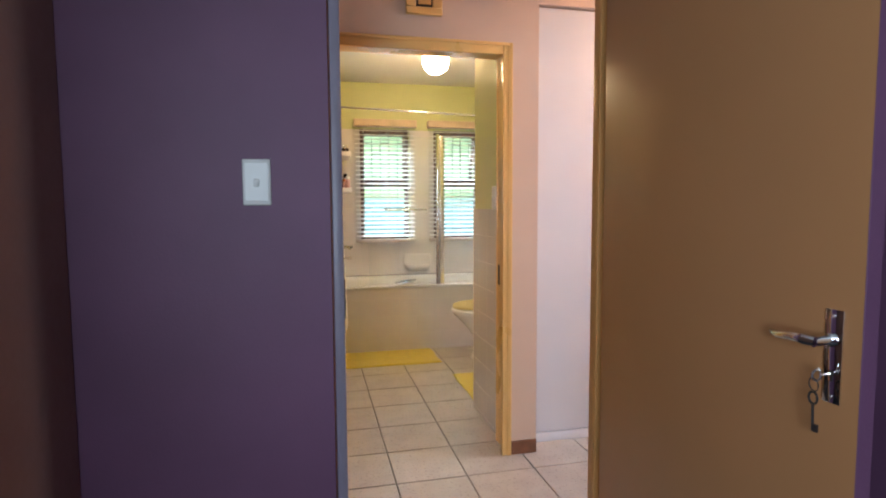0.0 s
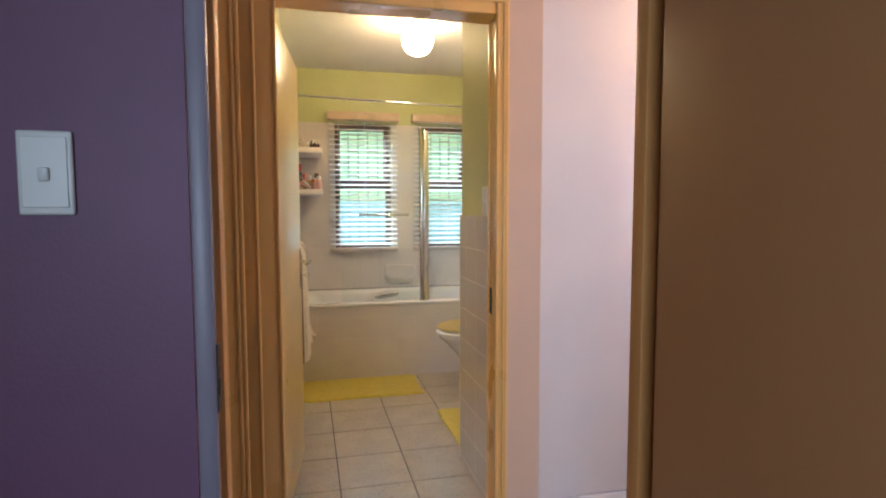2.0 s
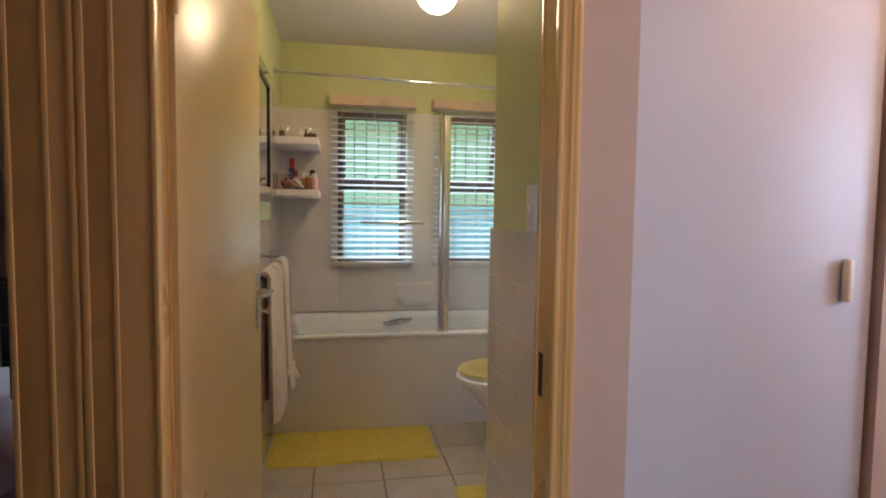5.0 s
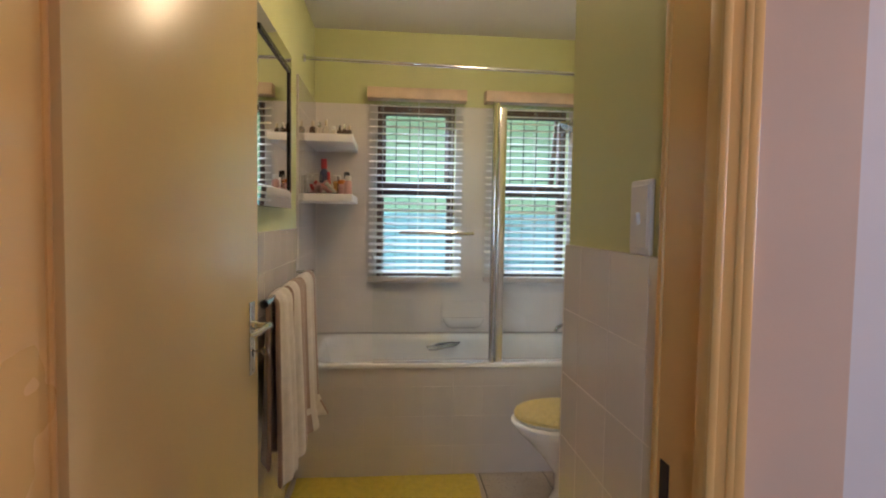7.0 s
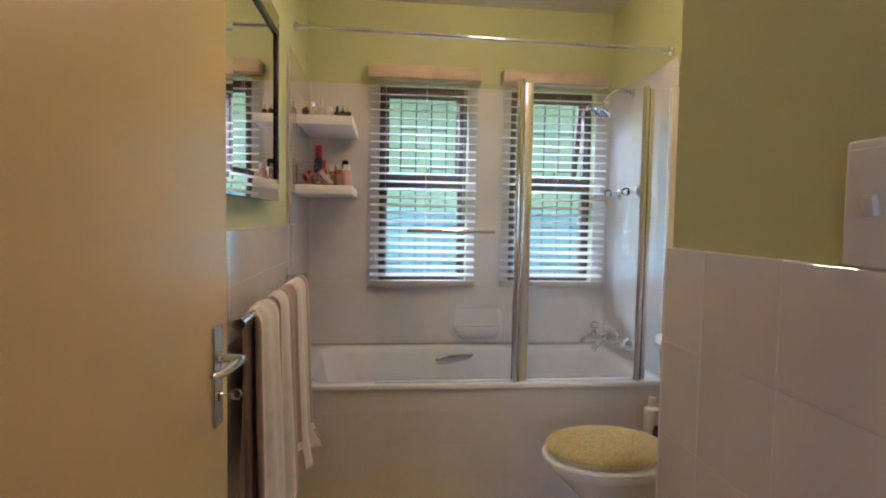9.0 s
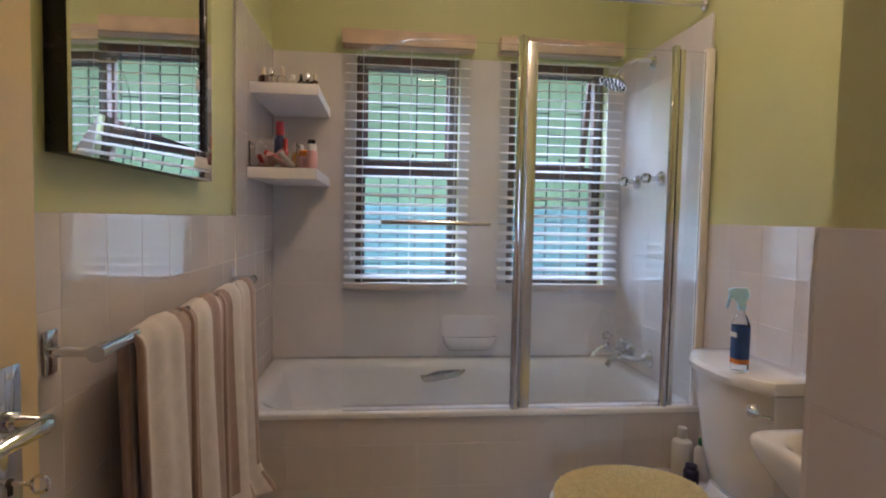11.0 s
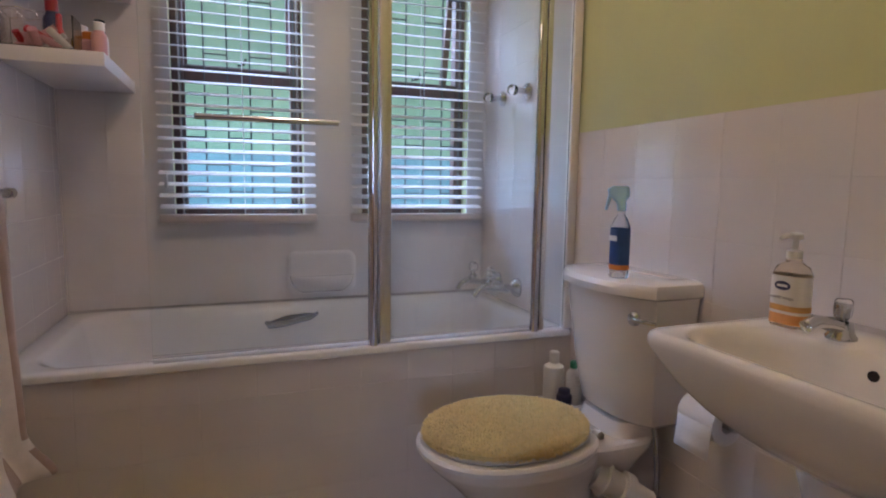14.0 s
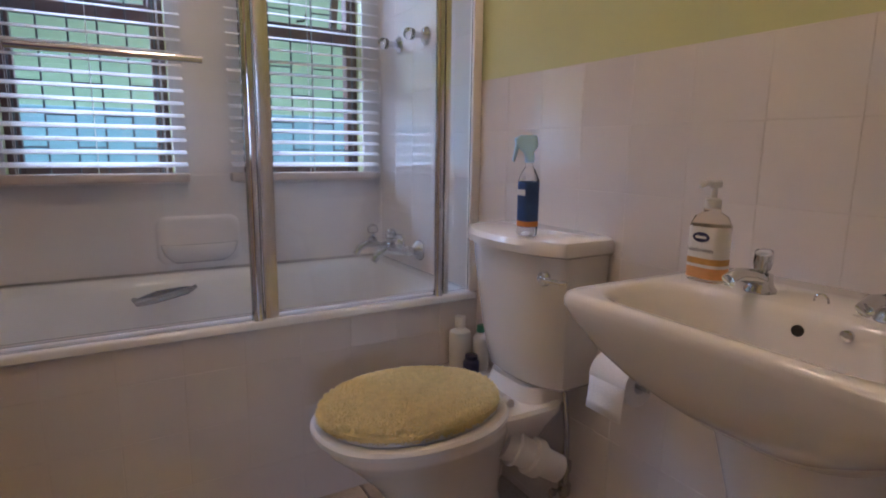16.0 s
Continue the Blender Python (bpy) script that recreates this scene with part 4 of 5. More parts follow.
# ---- shelves ----
for z, y0 in ((1.797, 5.070), (1.468, 5.040)):
    s = empty("wall_shelf", 0.17, 5.35, z, "white floating shelf in the corner above the bath", "shelf", "floating shelves")
    part("board", box(-0.125, 0.138, y0 - 5.35, 5.578 - 5.35, -0.042, 0.0, 0.002), SHELFW, s)

# ---- hall: cupboard, picture, vent ----
cup = empty("linen_cupboard", 1.466, 2.68, 0, "white enamelled hall cupboard door set back in the wall", "cupboard")
part("kick_board", box(-0.386, 0.386, -0.022, 0.03, 0.0, 0.05, 0.002), LILAC, cup)
d = part("door", box(-0.383, 0.380, -0.018, 0.012, 0.055, 2.325, 0.003), LILAC, cup)
part("body", box(-0.386, 0.386, 0.0135, 0.47, 0.0, 2.330), LILAC, cup)
b = box(0.276, 0.302, -0.040, -0.0182, 1.105, 1.222, 0.009, 3)
part("pull", b, CREAMPLASTIC, d, "cream plastic pull handle")
pic = empty("picture", 2.075, 2.64, 1.478, "framed flower print in a black frame on the hall wall", "picture")
b = bmesh.new()
for a in ((-0.135, 0.135, 0.123, 0.155), (-0.135, 0.135, -0.155, -0.123), (-0.135, -0.103, -0.123, 0.123), (0.103, 0.135, -0.123, 0.123)):
    box(a[0], a[1], -0.022, 0, a[2], a[3], 0.003, 1, b)
part("picture_frame", b, BLACK, pic)
PRINT = material("flower_print", (0.30, 0.22, 0.20), 0.5, scale=28, second=(0.45, 0.36, 0.33))
part("print", box(-0.103, 0.103, -0.008, -0.002, -0.123, 0.123), PRINT, pic)
rp = random.Random(2)
FLOWERS = [material("petal_" + n, c, 0.6) for n, c in (("orange", (0.55, 0.22, 0.06)), ("cream", (0.55, 0.47, 0.42)), ("plum", (0.12, 0.07, 0.10)))]
for i in range(40):
    mat = FLOWERS[i % 3]
    b = bmesh.new()
    cx_, cz_ = rp.uniform(-0.085, 0.085), rp.uniform(-0.105, 0.105)
    rr = rp.uniform(0.009, 0.017)
    b.faces.new([b.verts.new((cx_ + rr * (1 + 0.25 * math.cos(5 * a)) * math.cos(a), -0.0083 - 0.0001 * i, cz_ + rr * (1 + 0.25 * math.cos(5 * a)) * math.sin(a))) for a in [k * math.pi / 10 for k in range(20)]])
    part("petal", b, mat, pic)
vent = empty("wall_vent", 0.49, 2.56, 2.265, "brown air vent above the bathroom door", "vent")
b = bmesh.new()
for a in ((-0.088, 0.088, 0.03, 0.06), (-0.088, 0.088, -0.06, -0.025), (-0.088, -0.04, -0.025, 0.03), (0.04, 0.088, -0.025, 0.03)):
    box(a[0], a[1], -0.022, 0, a[2], a[3], 0.004, 1, b)
part("vent_frame", b, FRAME, vent)
part("slot", box(-0.04, 0.04, -0.006, -0.001, -0.025, 0.03), RUBBER, vent)
part("flap", box(-0.028, 0.034, -0.016, -0.008, -0.012, 0.02, 0.002), FRAME, vent)

# ---- switches ----


def switch(m, label, bell=False):
    root = empty("light_switch", 0, 0, 0, label, "light switch")
    root.matrix_world = m
    part("plate", box(-0.036, 0.036, -0.009, 0, -0.061, 0.061, 0.004, 3), PLASTIC, root)
    part("cover", box(-0.030, 0.030, -0.0112, -0.0085, -0.050, 0.052, 0.001, 1), PLASTIC, root)
    b = box(-0.007, 0.007, -0.018, -0.0105, -0.010, 0.010, 0.002, 2)
    b.transform(Matrix.Rotation(radians(8), 4, "X"))
    part("rocker", b, PLASTIC, root)
    return root


switch(pose(-0.190, 1.432, 1.367), "white plastic light switch on the purple wall")
switch(pose(0.950, 2.862, 1.345, 0, 0, -90) @ Matrix.Diagonal((1.08, 1, 1.06, 1)), "white plastic light switch on the green wall")

# ---- mats ----


def mat_rug(x0, x1, y0, y1, seed, label):
    r = random.Random(seed)
    root = empty("bath_mat", (x0 + x1) / 2, (y0 + y1) / 2, 0, label, "bath mat", "bath mats")
    n, m = 48, 28
    b = bmesh.new()
    g = []
    for i in range(n + 1):
        row = []
        for j in range(m + 1):
            u, v = i / n, j / m
            ex = 0.004 * math.sin(v * 9 + seed) if i in (0, n) else 0
            ey = 0.004 * math.sin(u * 13 + seed) if j in (0, m) else 0
            edge = min(u, 1 - u, v, 1 - v)
            z = 0.009 + 0.0022 * ((j % 2) - 0.5) + r.uniform(-0.001, 0.001) + 0.004 * max(0, math.sin(u * 5 + seed) - 0.6) - (0.006 if edge == 0 else 0)
            row.append(b.verts.new(((x1 - x0) * (u - 0.5) + ex, (y1 - y0) * (v - 0.5) + ey, z)))
        g.append(row)
    for i in range(n):
        for j in range(m):
            b.faces.new((g[i][j], g[i + 1][j], g[i + 1][j + 1], g[i][j + 1]))
    ed = [e for e in b.edges if e.is_boundary]
    ex = bmesh.ops.extrude_edge_only(b, edges=ed)
    for v in ex["geom"]:
        if isinstance(v, bmesh.types.BMVert):
            v.co.z = 0.0005
    part("weave", b, YELLOWMAT, root, "", 60)
    return root


mat_rug(0.055, 0.972, 4.318, 4.783, 1, "yellow ribbed cotton bath mat in front of the bath")
mat_rug(0.975, 1.30, 3.36, 3.98, 5, "yellow ribbed cotton mat in front of the basin")

# ---- garden ----
b = bmesh.new()
rows = [(5.81, -0.25), (9.0, -0.2), (11.0, 0.3), (14.0, 2.0), (18.0, 4.6), (24.0, 8.6), (32, 12.5), (60, 14), (400, 14)]
prev = None
for y, z in rows:
    cur = []
    for i in range(25):
        x = -60 + 5 * i
        cur.append(b.verts.new((x * (6 if y > 100 else 1), y, z + 0.12 * math.sin(x * 0.9 + y) * (1 if 10 < y < 40 else 0))))
    if prev:
        for i in range(24):
            b.faces.new((prev[i], prev[i + 1], cur[i + 1], cur[i]))
    prev = cur
setting("ground", b, LAWN, "green lawn rising in a bank behind the house", "lawn")
b = bmesh.new()
v = [b.verts.new(p) for p in ((-400, -400, -0.25), (400, -400, -0.25), (400, 5.81, -0.25), (-400, 5.81, -0.25))]
b.faces.new(v)
setting("ground_front", b, LAWN, "lawn round the house", "lawn")
setting("garden_wall", box(-14, 16, 9.6, 9.8, -0.25, 1.42, 0.02), SHADEWALL, "low garden wall below the bank, blue shade in its colour", "garden wall")

# ---- purple bedroom: wardrobe ----
WARD = material("brown_wardrobe_board", (0.32, 0.18, 0.14), 0.5, vary=0.08, scale=4, bump=0.05, bump_scale=60)
wd = empty("wardrobe", -0.97, 0.4, 0, "dark brown wardrobe standing in the bedroom corner", "wardrobe")
part("side_panel", box(0.305, 0.325, -0.95, 1.028, 0, 2.50, 0.002), WARD, wd)
part("body", box(-0.325, 0.304, -0.95, 1.028, 0.0, 2.495, 0.002), WARD, wd)

# ---- pink bedroom ----
bed = empty("bed", -1.63, 3.66, 0, "bed with a pale pink spread over a quilted base", "bed")
part("base", box(-0.86, 0.86, -0.84, 0.84, 0.06, 0.30, 0.02, 3), BEDBASE, bed)
part("mattress", box(-0.87, 0.87, -0.85, 0.85, 0.302, 0.53, 0.05, 4), BEDBASE, bed)
b = bmesh.new()
n = 30
g = []
for i in range(n + 1):
    row = []
    for j in range(n + 1):
        u, v = i / n * 2 - 1, j / n * 2 - 1
        x, y = u * 1.02, v * 1.0
        ox, oy = max(0, abs(x) - 0.86), max(0, abs(y) - 0.84)
        drop = (ox ** 2 + oy ** 2) ** 0.5 * 1.5
        px, py = max(-0.885, min(0.885, x)), max(-0.865, min(0.865, y))
        row.append(b.verts.new((px + 0.008 * math.sin(v * 15) * (drop > 0), py + 0.008 * math.sin(u * 13) * (drop > 0), 0.55 - drop + 0.006 * math.sin(u * 5 + v * 4))))
    g.append(row)
for i in range(n):
    for j in range(n):
        b.faces.new((g[i][j], g[i + 1][j], g[i + 1][j + 1], g[i][j + 1]))
o = part("bedspread", b, SHEET, bed, "pale pink bedspread", 80)
for sx in (-0.8, 0.8):
    for sy in (-0.78, 0.78):
        part("foot", lathe([(0.03, 0.0), (0.03, 0.062)], 12, "Z", (sx, sy, 0)), BLACKPLASTIC, bed)

dr = empty("drawer_unit", -1.305, 5.21, 0, "black plastic drawer tower beside the window", "drawers")
part("body", box(-0.185, 0.185, -0.195, 0.21, 0, 0.90, 0.008), BLACKPLASTIC, dr)
for k in range(4):
    d = part("drawer", box(-0.172, 0.172, -0.212, -0.196, 0.03 + 0.215 * k, 0.225 + 0.215 * k, 0.006), BLACKPLASTIC, dr)
    part("grip", box(-0.05, 0.05, -0.222, -0.212, 0.17 + 0.215 * k, 0.185 + 0.215 * k, 0.003), BLACKPLASTIC, d)
part("top", box(-0.198, 0.198, -0.215, 0.215, 0.901, 0.925, 0.006), BLACKPLASTIC, dr)
rc = random.Random(8)
b = bmesh.new()
bmesh.ops.create_icosphere(b, subdivisions=3, radius=0.13)
for v in b.verts:
    k = 1 + 0.35 * noise.noise(v.co * 14)
    v.co.x *= 1.1 * k
    v.co.y *= 0.8 * k
    v.co.z = max(-0.001, v.co.z * 0.5 * k + 0.012)
cl_ = part("folded_clothes", b, BLACKPLASTIC, None)
CLOTH = material("black_cloth", (0.012, 0.012, 0.016), 0.95, vary=0.2, bump=0.5)
cl_.data.materials[0] = CLOTH
cl_.location = (-1.30, 5.15, 0.926)
tagged(cl_, "crumpled black clothing lying on the drawer tower", "clothes")
ch = empty("chest_of_drawers", -0.72, 5.05, 0, "pink-stained pine chest of drawers under the window", "chest of drawers")
part("body", box(-0.34, 0.40, -0.24, 0.24, 0.0, 0.63, 0.004), PINE, ch)
part("top", box(-0.36, 0.42, -0.26, 0.25, 0.631, 0.655, 0.004), PINE, ch)
for k in range(3):
    d = part("drawer", box(-0.32, 0.38, -0.258, -0.241, 0.03 + 0.2 * k, 0.215 + 0.2 * k, 0.004), PINE, ch)
    for x in (-0.16, 0.22):
        part("knob", lathe([(0.008, -0.258), (0.018, -0.272), (0.018, -0.282), (0.006, -0.288)], 14, "Y", (x, 0, 0.125 + 0.2 * k)), PINE, d)
tin = empty("round_tin", -0.86, 4.98, 0.655, "pale grey round tin on the chest of drawers", "tin")
TIN = material("grey_tin", (0.42, 0.46, 0.50), 0.35, 0.6)
part("can", lathe([(0.085, 0.0), (0.088, 0.004), (0.088, 0.11), (0.085, 0.112)], 28), TIN, tin)
part("lid", lathe([(0.091, 0.108), (0.091, 0.130), (0.086, 0.134), (0.01, 0.135)], 28), PLASTIC, tin)
# window, lace and curtain
wp = empty("window_3", -1.25, 5.70, 0.93, "white bedroom window behind lace", "window", "", "structure")
b = bmesh.new()
for a in ((-0.70, -0.66, 0, 1.2), (0.66, 0.70, 0, 1.2), (-0.66, 0.66, 0, 0.04), (-0.66, 0.66, 1.16, 1.2), (-0.02, 0.02, 0.04, 1.16), (-0.66, -0.02, 0.78, 0.81), (0.02, 0.66, 0.78, 0.81)):
    box(a[0], a[1], -0.02, 0.03, a[2], a[3], 0.002, 1, b)
part("window_frame", b, PLASTIC, wp)
for x0, x1, z0, z1 in ((-0.66, -0.02, 0.04, 0.78), (0.02, 0.66, 0.04, 0.78), (-0.66, -0.02, 0.81, 1.16), (0.02, 0.66, 0.81, 1.16)):
    g = part("pane", box(x0, x1, 0.004, 0.008, z0, z1), WINGLASS, wp)
    g.visible_shadow = False
lc = empty("lace_curtain", -1.2, 5.52, 2.16, "white lace net curtain over the bedroom window", "curtain")
b = bmesh.new()
nx = 96
for i in range(nx):
    x = -0.62 + 1.24 * i / nx
    y = 0.018 * math.sin(i * 0.55)
    wdt = 0.0054 if (i % 12) in (0, 1, 5, 6) else 0.0038
    v = [b.verts.new(p) for p in ((x - wdt, y, 0), (x + wdt, y, 0), (x + wdt, y, -1.42), (x - wdt, y, -1.42))]
    b.faces.new(v)
for k in range(92):
    z = -1.42 * k / 92
    hgt = 0.0056 if k % 6 < 2 else 0.0040
    prev = None
    for i in range(nx + 1):
        x = -0.62 + 1.24 * i / nx
        y = 0.018 * math.sin(i * 0.55) - 0.0006
        cur = (b.verts.new((x, y, z + hgt)), b.verts.new((x, y, z - hgt)))
        if prev:
            b.faces.new((prev[0], cur[0], cur[1], prev[1]))
        prev = cur
part("net", b, LACE, lc)
part("net_rail", tube([(-0.66, 0, 0.01), (0.66, 0, 0.01)], 0.008, 10), SATIN, lc)
for x0, x1 in ((-2.06, -1.56),):
    cu = empty("curtain", (x0 + x1) / 2, 5.44, 2.25, "heavy mauve-brown curtain drawn to the side", "curtain")
    b = bmesh.new()
    prev = None
    for i in range(81):
        u = i / 80
        x = (x0 - x1) / 2 + (x1 - x0) * u
        y = 0.035 * math.sin(u * 44) + 0.012 * math.sin(u * 19)
        cur = [b.verts.new((x * (1 + 0.06 * k), y * (0.6 + 0.4 * k), -2.2 * k)) for k in (0, 0.04, 0.3, 0.7, 1.0)]
        if prev:
            for k in range(4):
                b.faces.new((prev[k], cur[k], cur[k + 1], prev[k + 1]))
        prev = cur
    o = part("drape", b, CURTAIN, cu, "", 70)
    md = o.modifiers.new("thickness", "SOLIDIFY")
    md.thickness = 0.004
    part("curtain_rail", tube([(-0.3, 0, 0.012), (1.4, 0, 0.012)], 0.012, 12), WINFRAME, cu)
sb = empty("wall_switch", -0.1155, 4.4, 1.40, "dark wall switch beside the bedroom window", "light switch")
part("plate", box(-0.010, 0, -0.037, 0.037, -0.06, 0.06, 0.003), BLACKPLASTIC, sb)

# ---- bottles and small things ----


def bottle(name, x, y, z, r, h, body, cap, label, neck=0.5, cap_h=0.25, group="", square=False):
    root = empty(name, x, y, z, label, "bottle", group)
    hb = h * (1 - cap_h)
    steps = 4 if square else 20
    b = lathe([(r * 0.92, 0), (r, 0.004), (r, hb * 0.80), (r * 0.92, hb * 0.88), (r * neck, hb * 0.96), (r * neck, hb)], steps)
    if square:
        b.transform(Matrix.Rotation(radians(45), 4, "Z"))
    part("body", b, body, root)
    part("cap", lathe([(r * neck * 1.12, hb), (r * neck * 1.12, h - 0.003), (r * neck * 0.9, h)], 16), cap, root)
    return root


AMBER = glass("amber_glass", (0.75, 0.45, 0.15), 0.05)
CLEARB = glass("perfume_glass", (0.92, 0.88, 0.78), 0.03)
DARKB = glass("dark_glass", (0.18, 0.10, 0.07), 0.05)
GOLD = material("brass_cap", (0.62, 0.52, 0.38), 0.32, 0.8)
RED = material("red_plastic", (0.55, 0.03, 0.04), 0.3)
NAVY = material("navy_plastic", (0.03, 0.03, 0.09), 0.3)
ORANGE = material("orange_plastic", (0.70, 0.22, 0.03), 0.3)
GREENCAP = material("green_plastic", (0.03, 0.24, 0.12), 0.35)
ROSE = material("pink_plastic", (0.70, 0.38, 0.38), 0.35)
CLEARBOX = glass("clear_plastic_basket", (0.99, 0.97, 0.97), 0.12, 1.15)
Z1, Z2 = 1.797, 1.468
bottle("perfume_bottle", 0.075, 5.190, Z1, 0.020, 0.085, DARKB, GOLD, "dark glass perfume bottle with a brass cap on the shelf", 0.4, 0.35, "shelf bottles")
bottle("perfume_bottle", 0.115, 5.155, Z1, 0.030, 0.075, CLEARB, CHROME, "clear square perfume bottle on the shelf", 0.3, 0.35, "shelf bottles", True)
bottle("perfume_bottle", 0.150, 5.190, Z1, 0.024, 0.090, CLEARB, GOLD, "clear perfume bottle with a brass cap on the shelf", 0.3, 0.35, "shelf bottles", True)
bottle("perfume_bottle", 0.195, 5.170, Z1, 0.018, 0.055, CLEARB, PLASTIC, "small clear perfume bottle on the shelf", 0.5, 0.3, "shelf bottles")
bottle("perfume_bottle", 0.225, 5.190, Z1, 0.014, 0.065, DARKB, BLACK, "small dark glass bottle on the shelf", 0.45, 0.35, "shelf bottles")
bottle("perfume_bottle", 0.252, 5.200, Z1, 0.014, 0.072, DARKB, CHROME, "small dark glass bottle with a steel cap on the shelf", 0.45, 0.35, "shelf bottles")
bottle("perfume_bottle", 0.280, 5.190, Z1, 0.014, 0.065, DARKB, GOLD, "small dark glass bottle on the shelf", 0.45, 0.35, "shelf bottles")
bottle("lotion_bottle", 0.130, 5.260, Z2, 0.026, 0.21, NAVY, RED, "tall navy lotion bottle with a red cap on the shelf", 0.62, 0.28, "shelf bottles")
bottle("small_bottle", 0.165, 5.188, Z2, 0.013, 0.13, RED, RED, "slim red bottle on the shelf", 0.6, 0.3, "shelf bottles")
bottle("pill_bottle", 0.205, 5.250, Z2, 0.026, 0.115, AMBER, PLASTIC, "amber jar with a white cap on the shelf", 0.8, 0.3, "shelf bottles")
bottle("cream_bottle", 0.240, 5.195, Z2, 0.024, 0.085, ROSE, ORANGE, "pink bottle with an orange cap on the shelf", 0.7, 0.28, "shelf bottles")
bottle("cream_bottle", 0.262, 5.240, Z2, 0.024, 0.135, PLASTIC, BLACK, "white bottle with a black cap on the shelf", 0.62, 0.3, "shelf bottles")
bottle("cream_bottle", 0.278, 5.140, Z2, 0.022, 0.105, ROSE, PLASTIC, "pink lotion tube with a white cap on the shelf", 0.7, 0.25, "shelf bottles")
bk = empty("plastic_basket", 0.140, 5.115, Z2, "clear plastic basket full of toiletries on the shelf", "basket")
b = bmesh.new()
for x0, x1, y0, y1 in ((-0.075, 0.075, -0.055, -0.052), (-0.075, 0.075, 0.025, 0.028), (-0.075, -0.072, -0.052, 0.025), (0.072, 0.075, -0.052, 0.025), (-0.072, 0.072, -0.052, 0.025)):
    box(x0, x1, y0, y1, 0.001, 0.004 if x1 - x0 > 0.14 and y1 - y0 > 0.05 else 0.085, 0, 1, b)
part("bin", b, CLEARBOX, bk)
for i in range(9):
    mat = (ROSE, PLASTIC, RED, ROSE)[i % 4]
    b = tube([(rc.uniform(-0.06, 0.06), rc.uniform(-0.04, 0.015), 0.006), (rc.uniform(-0.06, 0.06), rc.uniform(-0.04, 0.015), rc.uniform(0.04, 0.07))], rc.uniform(0.007, 0.011), 10)
    part("sachet", b, mat, bk)
# glasses lying across the basket
b = tube([(-0.075, -0.052, 0.088), (-0.04, -0.05, 0.093), (0.0, -0.045, 0.088)], 0.002, 6)
for cx_ in (-0.05, -0.012):
    tube([(cx_ + 0.016 * math.cos(a * math.pi / 8), -0.056, 0.075 + 0.013 * math.sin(a * math.pi / 8)) for a in range(17)], 0.0014, 6, b)
gl = part("spectacles", b, SATIN, bk, "thin-framed spectacles")

# spray bottle on the cistern
SPRAYB = glass("spray_clear", (0.95, 0.97, 1.0), 0.05, 1.15)
BLUELABEL = material("blue_label", (0.03, 0.09, 0.28), 0.35, vary=0.2, scale=20)
TRIGGER = material("light_blue_plastic", (0.42, 0.72, 0.98), 0.35)
sp = empty("spray_bottle", 1.600, 4.318, 0.8585, "clear spray bottle with blue label and trigger on the cistern", "spray bottle")
part("body", loft([rounded(0, 0, 0.046, 0.052, 0.018, 0, 5), rounded(0, 0, 0.050, 0.056, 0.018, 0.006, 5), rounded(0, 0, 0.050, 0.056, 0.018, 0.135, 5), rounded(0, 0, 0.034, 0.036, 0.015, 0.158, 5), rounded(0, 0, 0.022, 0.022, 0.010, 0.165, 5), rounded(0, 0, 0.022, 0.022, 0.010, 0.178, 5)]), SPRAYB, sp)
part("label", loft([rounded(0, 0, 0.0515, 0.0575, 0.018, 0.022, 5), rounded(0, 0, 0.0515, 0.0575, 0.018, 0.130, 5)], False, False), BLUELABEL, sp, "dark blue label")
part("label_mark", box(-0.0262, -0.0259, -0.018, 0.020, 0.098, 0.112, 0, 1), PLASTIC, sp)
part("label_picture", loft([rounded(0, 0, 0.0519, 0.0579, 0.018, 0.023, 5), rounded(0, 0, 0.0519, 0.0579, 0.018, 0.036, 5)], False, False), ORANGE, sp)
b = loft([rounded(0, 0, 0.026, 0.026, 0.011, 0.176, 5), rounded(0, 0, 0.028, 0.026, 0.011, 0.192, 5), rounded(-0.004, 0.002, 0.030, 0.022, 0.010, 0.20, 5), rounded(-0.008, 0.004, 0.062, 0.022, 0.010, 0.214, 5), rounded(-0.012, 0.004, 0.066, 0.020, 0.009, 0.232, 5), rounded(-0.006, 0.002, 0.044, 0.014, 0.006, 0.240, 5)])
tube([(-0.036, 0.002, 0.216), (-0.040, 0.002, 0.20), (-0.046, 0.002, 0.178)], [0.006, 0.005, 0.004], 8, b)
b.transform(Matrix.Rotation(radians(-35), 4, "Z"))
part("trigger", b, TRIGGER, sp)

# hand wash on the basin
HAND = glass("amber_soap", (1.0, 0.90, 0.74), 0.06, 1.12)
LABELW = material("white_label", (0.80, 0.76, 0.70), 0.45)
HONEY = material("honey_label", (0.72, 0.38, 0.10), 0.45, vary=0.15, scale=40)
AMBERBAND = material("amber_label", (0.78, 0.36, 0.12), 0.3, vary=0.1, scale=40)
hw_ = empty("soap_dispenser", 1.618, 3.842, 0.843, "pump bottle of hand wash standing on the basin", "soap dispenser")
part("body", loft([rounded(0, 0, 0.044, 0.068, 0.020, 0, 6), rounded(0, 0, 0.048, 0.072, 0.022, 0.006, 6), rounded(0, 0, 0.048, 0.072, 0.022, 0.108, 6), rounded(0, 0, 0.040, 0.060, 0.019, 0.124, 6), rounded(0, 0, 0.026, 0.028, 0.012, 0.134, 6), rounded(0, 0, 0.026, 0.028, 0.012, 0.142, 6)]), HAND, hw_)
part("label", loft([rounded(0, 0, 0.0494, 0.0734, 0.0225, 0.018, 6), rounded(0, 0, 0.0494, 0.0734, 0.0225, 0.106, 6)], False, False), LABELW, hw_)
